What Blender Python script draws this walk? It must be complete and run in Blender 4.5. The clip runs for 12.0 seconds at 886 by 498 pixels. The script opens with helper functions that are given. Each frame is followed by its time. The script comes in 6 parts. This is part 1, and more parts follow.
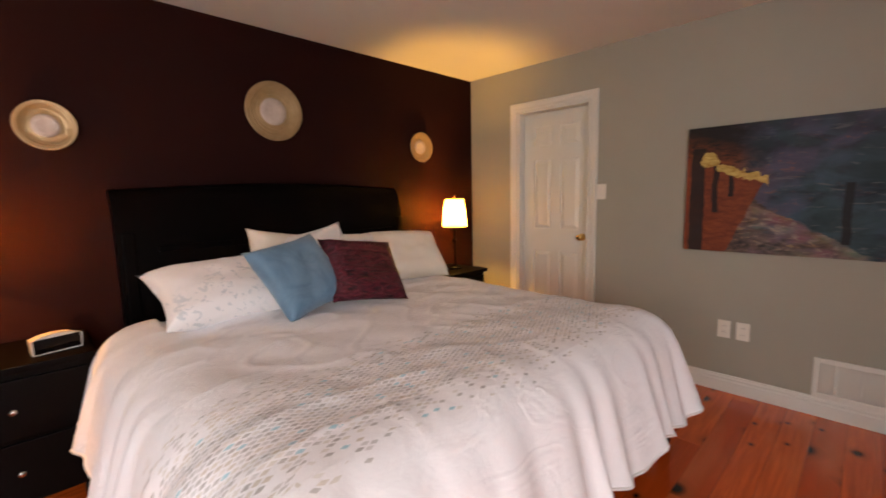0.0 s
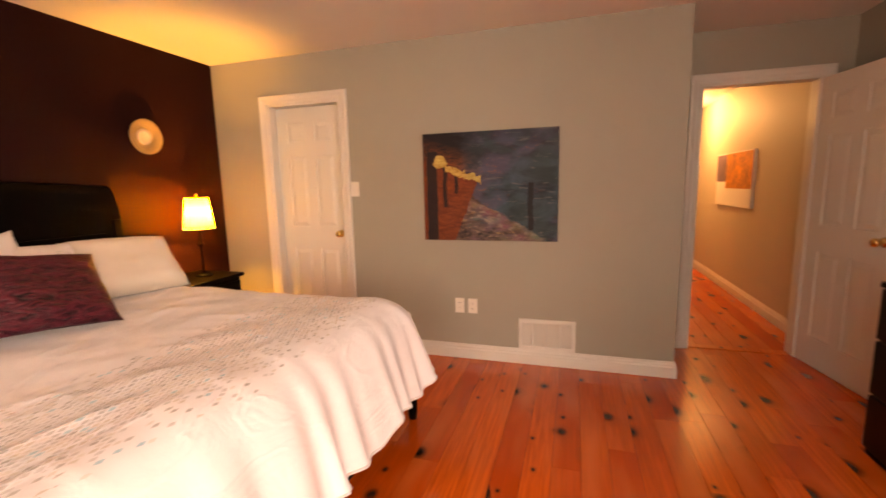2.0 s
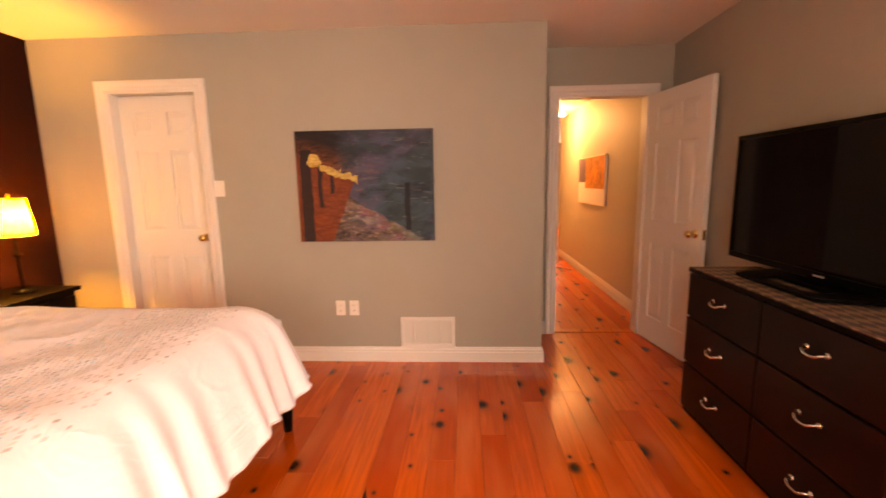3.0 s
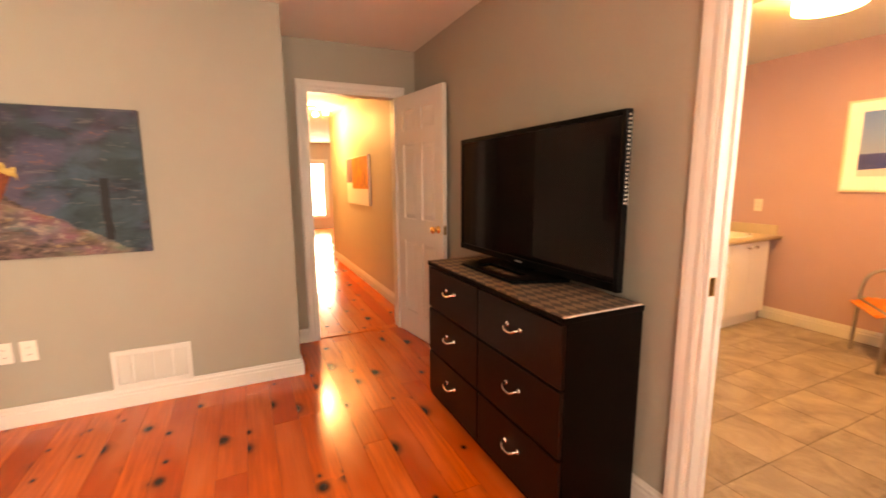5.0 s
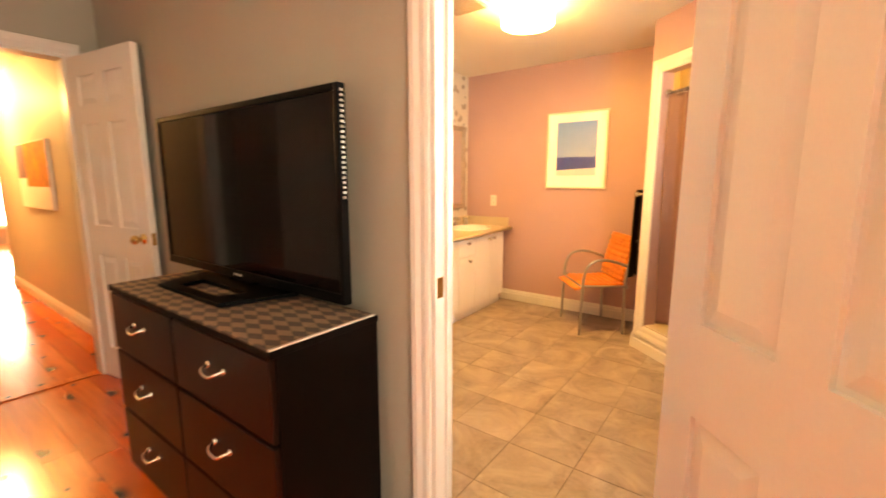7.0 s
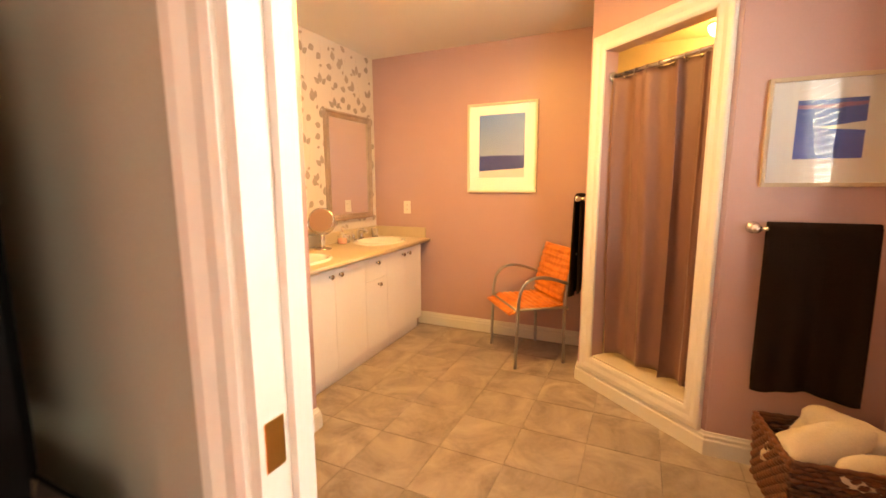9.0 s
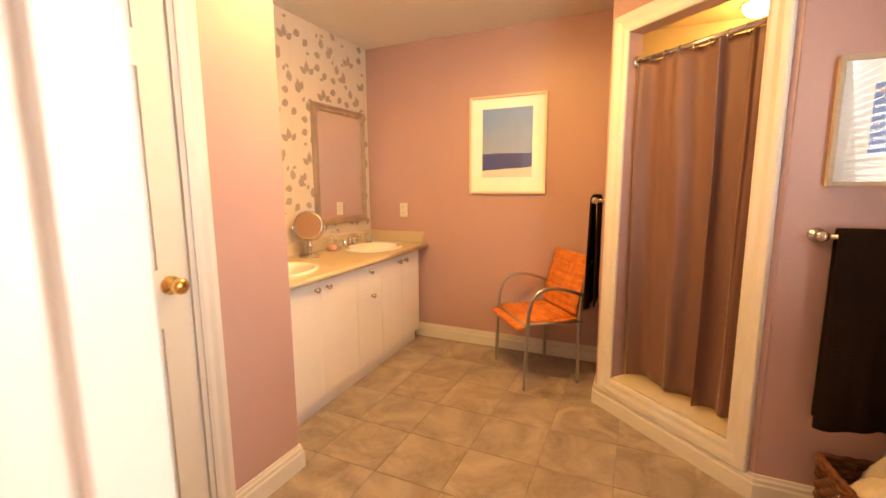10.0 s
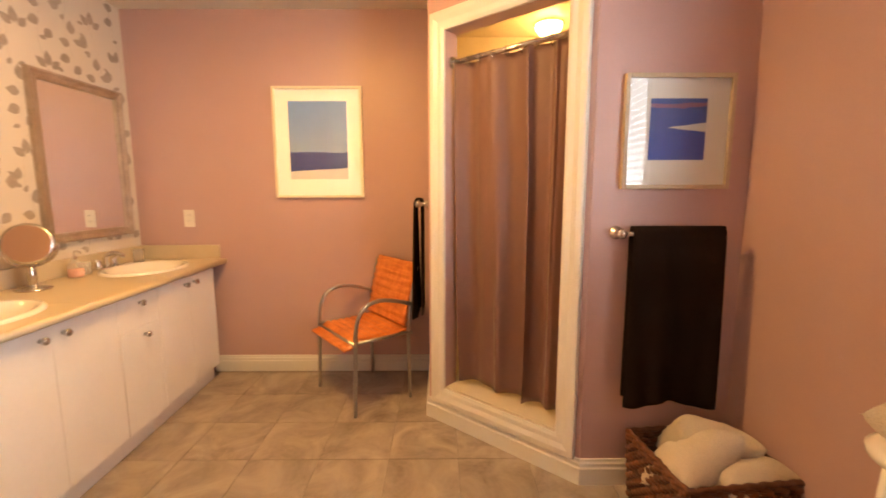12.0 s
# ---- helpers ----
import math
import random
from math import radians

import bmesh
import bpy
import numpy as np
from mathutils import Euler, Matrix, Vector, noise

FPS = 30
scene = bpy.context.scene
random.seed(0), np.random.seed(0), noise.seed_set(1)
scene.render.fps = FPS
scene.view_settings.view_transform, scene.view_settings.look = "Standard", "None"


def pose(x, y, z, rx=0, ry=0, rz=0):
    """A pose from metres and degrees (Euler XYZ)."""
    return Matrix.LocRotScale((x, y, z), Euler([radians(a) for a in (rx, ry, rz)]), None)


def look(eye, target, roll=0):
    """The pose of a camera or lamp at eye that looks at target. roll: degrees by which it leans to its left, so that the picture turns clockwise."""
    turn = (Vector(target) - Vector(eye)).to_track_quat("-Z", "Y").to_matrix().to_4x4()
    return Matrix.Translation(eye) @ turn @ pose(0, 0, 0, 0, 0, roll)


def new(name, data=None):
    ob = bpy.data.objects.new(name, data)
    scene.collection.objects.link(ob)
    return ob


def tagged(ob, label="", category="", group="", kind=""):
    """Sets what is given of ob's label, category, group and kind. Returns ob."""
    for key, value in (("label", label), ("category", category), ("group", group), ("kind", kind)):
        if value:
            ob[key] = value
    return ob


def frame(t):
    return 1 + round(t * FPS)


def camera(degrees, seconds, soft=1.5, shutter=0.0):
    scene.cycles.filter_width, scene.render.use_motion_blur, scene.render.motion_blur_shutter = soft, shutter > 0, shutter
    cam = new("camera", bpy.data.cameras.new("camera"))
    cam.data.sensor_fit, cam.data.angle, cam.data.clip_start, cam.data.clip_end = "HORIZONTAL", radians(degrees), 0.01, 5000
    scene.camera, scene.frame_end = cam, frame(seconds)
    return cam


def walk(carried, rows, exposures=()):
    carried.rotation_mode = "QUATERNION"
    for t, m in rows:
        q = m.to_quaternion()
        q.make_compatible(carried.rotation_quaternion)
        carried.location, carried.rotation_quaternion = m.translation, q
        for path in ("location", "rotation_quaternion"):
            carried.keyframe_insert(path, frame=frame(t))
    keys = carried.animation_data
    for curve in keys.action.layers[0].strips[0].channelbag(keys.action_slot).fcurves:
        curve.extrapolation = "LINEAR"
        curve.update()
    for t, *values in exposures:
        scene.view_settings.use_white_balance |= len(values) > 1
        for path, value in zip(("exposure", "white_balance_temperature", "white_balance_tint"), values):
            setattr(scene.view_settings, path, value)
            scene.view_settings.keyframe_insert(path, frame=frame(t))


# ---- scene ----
cam = camera(92.3, 12.0, 1.6, 0.5)
EXPOSURES = [(0, -0.70, 6900, 12), (1.5, -0.19, 9200, 21), (2.5, 0.18, 11500, 34), (3, 0.34, 11500, 36), (5.5, 1.02, 10300, 16), (7.5, 1.12, 9900, 10), (9.5, 0.72, 9000, 14), (12, 0.58, 7400, 12)]
PATH = [
    (0, (0.122, 0.327, 1.333), (1.516, 1.74, 1.083), -1.2),
    (0.5, (0.155, 0.282, 1.334), (1.707, 1.515, 1.076), -1.3),
    (1, (0.189, 0.233, 1.337), (1.881, 1.265, 1.068), -1.3),
    (1.5, (0.212, 0.179, 1.341), (2.015, 0.996, 1.06), -1.3),
    (2, (0.224, 0.129, 1.348), (2.113, 0.714, 1.054), -1.3),
    (2.5, (0.234, 0.075, 1.355), (2.18, 0.419, 1.051), -1.2),
    (3, (0.25, 0.009, 1.355), (2.223, 0.118, 1.045), -1.0),
    (5, (0.363, -0.275, 1.328), (2.157, -1.103, 1.014), -0.4),
    (5.5, (0.393, -0.355, 1.321), (2.068, -1.402, 1.006), -0.2),
    (6, (0.411, -0.45, 1.312), (1.94, -1.699, 0.996), -0.1),
    (6.5, (0.433, -0.549, 1.301), (1.795, -1.979, 0.984), 0.0),
    (7, (0.487, -0.664, 1.295), (1.66, -2.253, 0.978), 0.0),
    (7.5, (0.562, -0.798, 1.293), (1.541, -2.513, 0.98), -0.2),
    (9.5, (0.953, -1.499, 1.276), (1.788, -3.293, 0.981), -0.2),
    (10, (1.016, -1.617, 1.274), (1.842, -3.415, 0.985), -0.3),
    (10.5, (1.064, -1.734, 1.267), (1.732, -3.597, 0.981), -0.0),
    (11, (1.094, -1.821, 1.261), (1.56, -3.745, 0.982), -0.1),
    (11.5, (1.111, -1.856, 1.256), (1.339, -3.824, 0.983), -0.0),
    (12, (1.128, -1.879, 1.259), (1.118, -3.861, 0.992), -0.1),
]
walk(cam, [(t, look(eye, target, roll)) for t, eye, target, roll in PATH], EXPOSURES)

# ---- world and lights ----
world = bpy.data.worlds.new("world")
scene.world = world
world.use_nodes = True
sky = world.node_tree.nodes.new("ShaderNodeTexSky")
sky.sky_type, sky.sun_disc, sky.sun_elevation, sky.sun_rotation = "NISHITA", False, radians(38), radians(250)
world.node_tree.links.new(sky.outputs[0], world.node_tree.nodes["Background"].inputs[0])
world.node_tree.nodes["Background"].inputs[1].default_value = 0.08


def lamp(name, kind, m, watts, colour, size=0.05, size_y=0.0):
    data = bpy.data.lights.new(name, kind)
    data.energy, data.color = watts, colour
    if kind == "AREA":
        data.shape, data.size, data.size_y = "RECTANGLE", size, size_y or size
    else:
        data.shadow_soft_size = size
    ob = new(name, data)
    ob.matrix_world = m
    return ob


WARM = (1.0, 0.50, 0.12)
DAY = (0.95, 0.95, 1.0)
lamp("bedroom_window_light", "AREA", look((-1.00, -1.74, 1.38), (-0.4, 1.2, 0.4)), 132, DAY, 1.05, 1.5)
# added fill from an unseen west window, lifts the bed and grey wall
lamp("bedroom_west_fill_light", "AREA", look((-1.77, 0.35, 1.38), (0.9, 1.10, 0.6)), 36, (0.86, 0.93, 1.0), 1.2, 1.5)
lamp("bath_window_light", "AREA", look((-0.300, -2.27, 1.53), (1.0, -2.84, 1.3)), 30, (0.80, 0.90, 1.0), 0.60, 1.12)
lamp("hall_window_light", "AREA", look((12.85, -2.15, 1.1), (8, -1.6, 0.9)), 60, (1.0, 0.9, 0.75), 0.6, 1.6)
lamp("bedside_bulb_right", "POINT", pose(2.81, 2.90, 1.17), 105, (1.0, 0.50, 0.09), 0.03)
lamp("bedside_bulb_left", "POINT", pose(-0.11, 2.90, 1.17), 75, (1.0, 0.42, 0.10), 0.03)
lamp("bath_ceiling_bulb", "AREA", look((1.81, -3.385, 2.277), (1.81, -3.385, 0.0)), 16.5, (1.0, 0.57, 0.18), 0.28)
lamp("shower_bulb", "POINT", pose(0.49, -4.46, 2.06), 7, WARM, 0.06)
lamp("hall_bulb", "POINT", pose(7.0, -1.25, 2.20), 76, (1.0, 0.58, 0.25), 0.08)

# ---- materials ----


class Nodes:
    """A small wrapper round a node tree."""

    def __init__(self, name):
        self.mat = bpy.data.materials.new(name)
        self.mat.use_nodes = True
        self.tree = self.mat.node_tree
        self.bsdf = self.tree.nodes["Principled BSDF"]
        self.out = self.tree.nodes["Material Output"]
        self.coord = self.add("ShaderNodeTexCoord").outputs["Object"]

    def add(self, kind, **settings):
        node = self.tree.nodes.new(kind)
        for key, value in settings.items():
            if key == "operation":
                node.operation = value
            elif key == "data_type":
                node.data_type = value
            elif key == "blend_type":
                node.blend_type = value
            elif key == "feature":
                node.feature = value
            elif key == "noise_dimensions":
                node.noise_dimensions = value
        return node

    def put(self, socket, value):
        if isinstance(value, bpy.types.NodeSocket):
            self.tree.links.new(value, socket)
        else:
            socket.default_value = value

    def math(self, op, a, b=0.0, c=0.0):
        n = self.add("ShaderNodeMath", operation=op)
        for s, v in zip(n.inputs, (a, b, c)):
            self.put(s, v)
        return n.outputs[0]

    def mix(self, f, a, b, blend="MIX"):
        n = self.add("ShaderNodeMix", data_type="RGBA", blend_type=blend)
        self.put(n.inputs[0], f)
        for s, v in ((n.inputs[6], a), (n.inputs[7], b)):
            self.put(s, (*v, 1) if isinstance(v, tuple) and len(v) == 3 else v)
        return n.outputs[2]

    def scaled(self, v, source=None):
        n = self.add("ShaderNodeMapping")
        self.put(n.inputs[0], source or self.coord)
        n.inputs["Scale"].default_value = v
        return n.outputs[0]

    def noise(self, scale, source=None, detail=3.0, rough=0.55, warp=0.0):
        n = self.add("ShaderNodeTexNoise")
        self.put(n.inputs["Vector"], source or self.coord)
        n.inputs["Scale"].default_value, n.inputs["Detail"].default_value = scale, detail
        n.inputs["Roughness"].default_value, n.inputs["Distortion"].default_value = rough, warp
        return n.outputs[0]

    def ramp(self, f, lo, hi):
        n = self.add("ShaderNodeMapRange")
        self.put(n.inputs[0], f)
        n.inputs[1].default_value, n.inputs[2].default_value = lo, hi
        return n.outputs[0]

    def bump(self, height, strength=0.2, distance=0.005):
        n = self.add("ShaderNodeBump")
        n.inputs["Strength"].default_value, n.inputs["Distance"].default_value = strength, distance
        self.put(n.inputs["Height"], height)
        self.tree.links.new(n.outputs[0], self.bsdf.inputs["Normal"])

    def set(self, **values):
        names = {"colour": "Base Color", "rough": "Roughness", "metal": "Metallic", "coat": "Coat Weight", "coat_rough": "Coat Roughness",
                 "glow": "Emission Color", "strength": "Emission Strength", "sheen": "Sheen Weight", "spec": "Specular IOR Level", "trans": "Transmission Weight", "ior": "IOR", "alpha": "Alpha"}
        for key, value in values.items():
            self.put(self.bsdf.inputs[names[key]], (*value, 1) if isinstance(value, tuple) and len(value) == 3 else value)
        return self.mat


def shade(c, k):
    return tuple(min(1.0, max(0.0, v * k)) for v in c)


def plain(name, colour, rough=0.5, metal=0.0, vary=0.12, fine=60.0, coarse=3.0, relief=0.08, distance=0.002, sheen=0.0, coat=0.0, spec=0.5):
    """A surface with grain and larger blotches, wear in the gloss and a fine relief."""
    n = Nodes(name)
    a, b = n.noise(coarse), n.noise(fine)
    f = n.math("ADD", n.math("MULTIPLY", a, 0.6), n.math("MULTIPLY", b, 0.4))
    f = n.ramp(f, 0.3, 0.7)
    n.set(colour=n.mix(f, shade(colour, 1 - vary), shade(colour, 1 + vary)), metal=metal, sheen=sheen, coat=coat, spec=spec)
    n.set(rough=n.math("ADD", rough - 0.06, n.math("MULTIPLY", a, 0.12)))
    if relief:
        n.bump(b, relief, distance)
    return n.mat


def glowing(name, colour, strength):
    n = Nodes(name)
    return n.set(colour=shade(colour, 0.8), rough=0.5, glow=colour, strength=strength)


def wall_paint(name, colour, vary=0.05, spec=0.4):
    return plain(name, colour, 0.62, 0, vary, 220.0, 1.3, 0.12, 0.0012, spec=spec)


def make_floor_wood():
    n = Nodes("knotty_pine")
    rnd = n.add("ShaderNodeObjectInfo").outputs["Random"]
    shift = n.add("ShaderNodeVectorMath", operation="ADD")
    n.put(shift.inputs[0], n.coord)
    comb = n.add("ShaderNodeCombineXYZ")
    n.put(comb.inputs[0], n.math("MULTIPLY", rnd, 37.0))
    n.put(comb.inputs[2], n.math("MULTIPLY", rnd, 11.0))
    n.put(shift.inputs[1], comb.outputs[0])
    p = shift.outputs[0]
    grain = n.noise(1.0, n.scaled((3.0, 55.0, 55.0), p), 4, 0.6, 0.4)
    tone = n.noise(1.0, n.scaled((1.2, 5.0, 5.0), p), 2)
    base = n.mix(rnd, (0.52, 0.064, 0.008), (0.76, 0.134, 0.019))
    base = n.mix(n.ramp(grain, 0.35, 0.75), base, (0.44, 0.062, 0.008))
    base = n.mix(n.math("MULTIPLY", n.ramp(tone, 0.45, 0.75), 0.5), base, (0.75, 0.205, 0.058))
    vor = n.add("ShaderNodeTexVoronoi")
    vor.voronoi_dimensions = "2D"
    n.put(vor.inputs["Vector"], n.scaled((4.0, 5.4, 1.0), p))
    vor.inputs["Scale"].default_value = 1.0
    wob = n.math("MULTIPLY", n.noise(40.0, p), 0.035)
    d = n.math("ADD", vor.outputs["Distance"], wob)
    sep = n.add("ShaderNodeSeparateColor")
    n.put(sep.inputs[0], vor.outputs["Color"])
    big = n.math("ADD", 0.065, n.math("MULTIPLY", n.math("POWER", sep.outputs[0], 2.0), 0.20))
    rel = n.math("DIVIDE", d, big)
    has = n.math("GREATER_THAN", sep.outputs[1], 0.42)
    knot = n.math("MULTIPLY", has, n.math("SUBTRACT", 1.0, n.ramp(rel, 0.55, 1.35)))
    halo = n.math("MULTIPLY", has, n.math("MULTIPLY", 0.5, n.math("SUBTRACT", 1.0, n.ramp(rel, 0.9, 2.4))))
    base = n.mix(halo, base, (0.27, 0.06, 0.014))
    base = n.mix(knot, base, (0.045, 0.011, 0.004))
    n.bump(n.math("ADD", grain, n.noise(4.0, n.scaled((0.6, 2.0, 1.0)))), 0.10, 0.0015)
    return n.set(colour=base, rough=n.math("ADD", 0.13, n.math("MULTIPLY", tone, 0.10)), coat=0.2, coat_rough=0.10, spec=0.45)


def make_tile():
    n = Nodes("slate_tile")
    rnd = n.add("ShaderNodeObjectInfo").outputs["Random"]
    shift = n.add("ShaderNodeVectorMath", operation="ADD")
    n.put(shift.inputs[0], n.coord)
    comb = n.add("ShaderNodeCombineXYZ")
    n.put(comb.inputs[0], n.math("MULTIPLY", rnd, 19.0))
    n.put(comb.inputs[1], n.math("MULTIPLY", rnd, 43.0))
    n.put(shift.inputs[1], comb.outputs[0])
    p = shift.outputs[0]
    a = n.noise(3.6, p, 5, 0.62, 1.0)
    b = n.noise(34.0, p, 3)
    c = n.mix(n.ramp(a, 0.32, 0.68), (0.185, 0.146, 0.122), (0.450, 0.372, 0.316))
    c = n.mix(n.math("MULTIPLY", n.ramp(b, 0.45, 0.8), 0.35), c, (0.42, 0.36, 0.31))
    c = n.mix(n.math("MULTIPLY", rnd, 0.25), c, (0.34, 0.292, 0.255))
    n.bump(n.math("ADD", a, n.math("MULTIPLY", b, 0.3)), 0.18, 0.003)
    return n.set(colour=c, rough=n.math("ADD", 0.36, n.math("MULTIPLY", b, 0.2)))


def make_duvet():
    n = Nodes("white_duvet")
    uv = n.add("ShaderNodeUVMap").outputs[0]
    sep = n.add("ShaderNodeSeparateXYZ")
    n.put(sep.inputs[0], uv)
    u, v = sep.outputs[0], sep.outputs[1]
    a = n.math("ADD", n.math("DIVIDE", u, 0.040), n.math("DIVIDE", v, 0.0185))
    b = n.math("SUBTRACT", n.math("DIVIDE", u, 0.040), n.math("DIVIDE", v, 0.0185))
    fa, fb = n.math("FLOOR", a), n.math("FLOOR", b)
    cell = n.add("ShaderNodeCombineXYZ")
    n.put(cell.inputs[0], fa)
    n.put(cell.inputs[1], fb)
    white = n.add("ShaderNodeTexWhiteNoise", noise_dimensions="3D")
    n.put(white.inputs["Vector"], cell.outputs[0])
    sc = n.add("ShaderNodeSeparateColor")
    n.put(sc.inputs[0], white.outputs["Color"])
    ra, rb = n.math("ABSOLUTE", n.math("SUBTRACT", n.math("FRACT", a), 0.5)), n.math("ABSOLUTE", n.math("SUBTRACT", n.math("FRACT", b), 0.5))
    inside = n.math("LESS_THAN", n.math("MAXIMUM", ra, rb), 0.34)
    # a band across the foot of the bed, dense in its middle
    off = n.math("ABSOLUTE", n.math("SUBTRACT", v, n.math("ADD", 0.40, n.math("MULTIPLY", n.math("SUBTRACT", n.noise(2.4), 0.5), 0.16))))
    dense = n.math("SUBTRACT", 1.45, n.math("DIVIDE", off, 0.205))
    show = n.math("MULTIPLY", inside, n.math("LESS_THAN", sc.outputs[0], dense))
    tint = n.mix(n.math("GREATER_THAN", sc.outputs[1], 0.55), (0.36, 0.34, 0.33), (0.56, 0.50, 0.43))
    tint = n.mix(n.math("GREATER_THAN", sc.outputs[1], 0.80), tint, (0.62, 0.58, 0.52))
    tint = n.mix(n.math("GREATER_THAN", sc.outputs[2], 0.95), tint, (0.32, 0.56, 0.64))
    cloth = n.mix(n.noise(2.5), (0.80, 0.785, 0.81), (0.86, 0.845, 0.87))
    # sharp creases: thin ridges along the zero lines of stretched noise
    ridge = n.math("ABSOLUTE", n.math("SUBTRACT", n.noise(1.0, n.scaled((2.2, 6.5, 4.0)), 3, 0.5, 0.7), 0.5))
    crease = n.math("MULTIPLY", n.math("SUBTRACT", 1.0, n.ramp(ridge, 0.0, 0.055)), n.ramp(n.noise(2.1), 0.40, 0.62))
    soft = n.math("ADD", n.noise(7.0, None, 4, 0.6, 0.6), n.math("MULTIPLY", n.noise(420.0), 0.12))
    n.bump(n.math("ADD", soft, n.math("MULTIPLY", crease, 0.45)), 0.42, 0.012)
    return n.set(colour=n.mix(n.math("MULTIPLY", show, n.math("ADD", 0.40, n.math("MULTIPLY", sc.outputs[2], 0.55))), cloth, tint), rough=0.72, sheen=0.25)


def make_printed_cotton():
    n = Nodes("printed_cotton")
    p = n.noise(26.0, None, 2, 0.5, 1.2)
    edge = n.noise(3.0)
    f = n.math("MULTIPLY", n.math("GREATER_THAN", p, 0.60), n.ramp(edge, 0.42, 0.56))
    n.bump(n.noise(9.0, None, 4), 0.3, 0.008)
    return n.set(colour=n.mix(n.math("MULTIPLY", f, 0.55), (0.79, 0.75, 0.74), (0.38, 0.42, 0.46)), rough=0.75, sheen=0.2)


def make_ruched():
    n = Nodes("burgundy_ruched_satin")
    w = n.noise(1.0, n.scaled((13.0, 13.0, 30.0)), 3, 0.6, 1.8)
    n.bump(w, 0.9, 0.02)
    # crease shade is put into the colour: dark hollows, bright crests
    return n.set(colour=n.mix(n.ramp(w, 0.3, 0.7), (0.006, 0.0010, 0.0024), (0.125, 0.014, 0.028)), rough=0.40, spec=0.3)


def make_blue_velvet():
    n = Nodes("dusty_blue_velvet")
    w = n.noise(7.0, None, 4, 0.6, 0.8)
    n.bump(n.noise(80.0), 0.2, 0.003)
    return n.set(colour=n.mix(n.ramp(w, 0.35, 0.7), (0.062, 0.135, 0.215), (0.140, 0.235, 0.325)), rough=0.6, sheen=0.2)


def make_autumn_painting():
    """Canvas of an autumn alley: orange path, dark trunks, yellow lights, blue water."""
    n = Nodes("autumn_painting")
    sep = n.add("ShaderNodeSeparateXYZ")
    wob = n.noise(9.0, None, 4, 0.6)
    n.put(sep.inputs[0], n.coord)
    y = n.math("SUBTRACT", 1.225, sep.outputs[1])
    z = n.math("SUBTRACT", sep.outputs[2], 0.938)
    y_still = n.math("ADD", y, n.math("MULTIPLY", n.math("SUBTRACT", wob, 0.5), 0.03))
    y = n.math("ADD", y, n.math("MULTIPLY", n.math("SUBTRACT", wob, 0.5), 0.16))
    fine = n.noise(28.0, n.scaled((1.0, 0.6, 1.6)), 4, 0.65, 0.6)
    mid = n.noise(7.0, n.scaled((1.0, 0.7, 1.5)), 3, 0.6, 0.5)
    water = n.mix(n.ramp(mid, 0.35, 0.65), (0.012, 0.022, 0.034), (0.075, 0.140, 0.205))
    water = n.mix(n.math("MULTIPLY", n.ramp(z, 0.45, 0.75), 0.6), water, (0.070, 0.066, 0.105))
    patch = n.noise(3.2, n.scaled((1.0, 1.0, 1.4)), 2, 0.5, 0.8)
    water = n.mix(n.math("MULTIPLY", n.ramp(patch, 0.48, 0.62), 0.75), water, n.mix(fine, (0.075, 0.050, 0.120), (0.19, 0.180, 0.260)))
    water = n.mix(n.math("MULTIPLY", n.ramp(patch, 0.50, 0.36), 0.6), water, (0.030, 0.078, 0.085))
    streak = n.noise(1.0, n.scaled((1.0, 9.0, 42.0)), 3, 0.6, 0.5)
    water = n.mix(n.math("MULTIPLY", n.ramp(streak, 0.60, 0.70), 0.7), water, (0.19, 0.20, 0.21))
    water = n.mix(n.math("MULTIPLY", n.math("MULTIPLY", n.ramp(fine, 0.58, 0.68), n.ramp(patch, 0.42, 0.60)), 0.6), water, (0.38, 0.14, 0.055))
    path = n.mix(n.ramp(fine, 0.3, 0.7), (0.17, 0.030, 0.010), (0.36, 0.085, 0.024))
    bank = n.mix(n.ramp(fine, 0.35, 0.65), (0.030, 0.030, 0.030), (0.22, 0.14, 0.12))
    bank = n.mix(n.math("GREATER_THAN", fine, 0.62), bank, (0.36, 0.24, 0.12))
    left = n.math("LESS_THAN", y_still, n.math("ADD", 0.24, n.math("MULTIPLY", z, 0.41)))
    spots = n.add("ShaderNodeTexNoise")
    n.put(spots.inputs["Vector"], n.scaled((1.0, 0.8, 1.3)))
    spots.inputs["Scale"].default_value, spots.inputs["Detail"].default_value = 8.0, 2.0
    bright = n.mix(0.75, spots.outputs[1], (0.50, 0.26, 0.20), "MULTIPLY")
    low = n.math("MULTIPLY", n.math("LESS_THAN", z, n.math("SUBTRACT", 0.52, n.math("MULTIPLY", y, 0.55))), n.ramp(mid, 0.42, 0.60))
    c = n.mix(n.math("LESS_THAN", y, n.math("SUBTRACT", 0.85, n.math("MULTIPLY", z, 1.4))), water, bank)
    c = n.mix(n.math("MULTIPLY", low, 0.8), c, n.mix(n.ramp(fine, 0.50, 0.66), bright, (0.50, 0.42, 0.36)))
    shore = n.math("SUBTRACT", 0.605, n.math("MULTIPLY", y_still, 0.33))
    c = n.mix(n.math("MULTIPLY", left, n.math("LESS_THAN", z, shore)), c, path)
    above = n.math("MULTIPLY", n.math("GREATER_THAN", z, shore), n.math("LESS_THAN", y, n.math("ADD", 0.42, n.math("MULTIPLY", mid, 0.2))))
    ember = n.math("SUBTRACT", 1.0, n.ramp(n.math("SUBTRACT", z, shore), 0.0, 0.17))
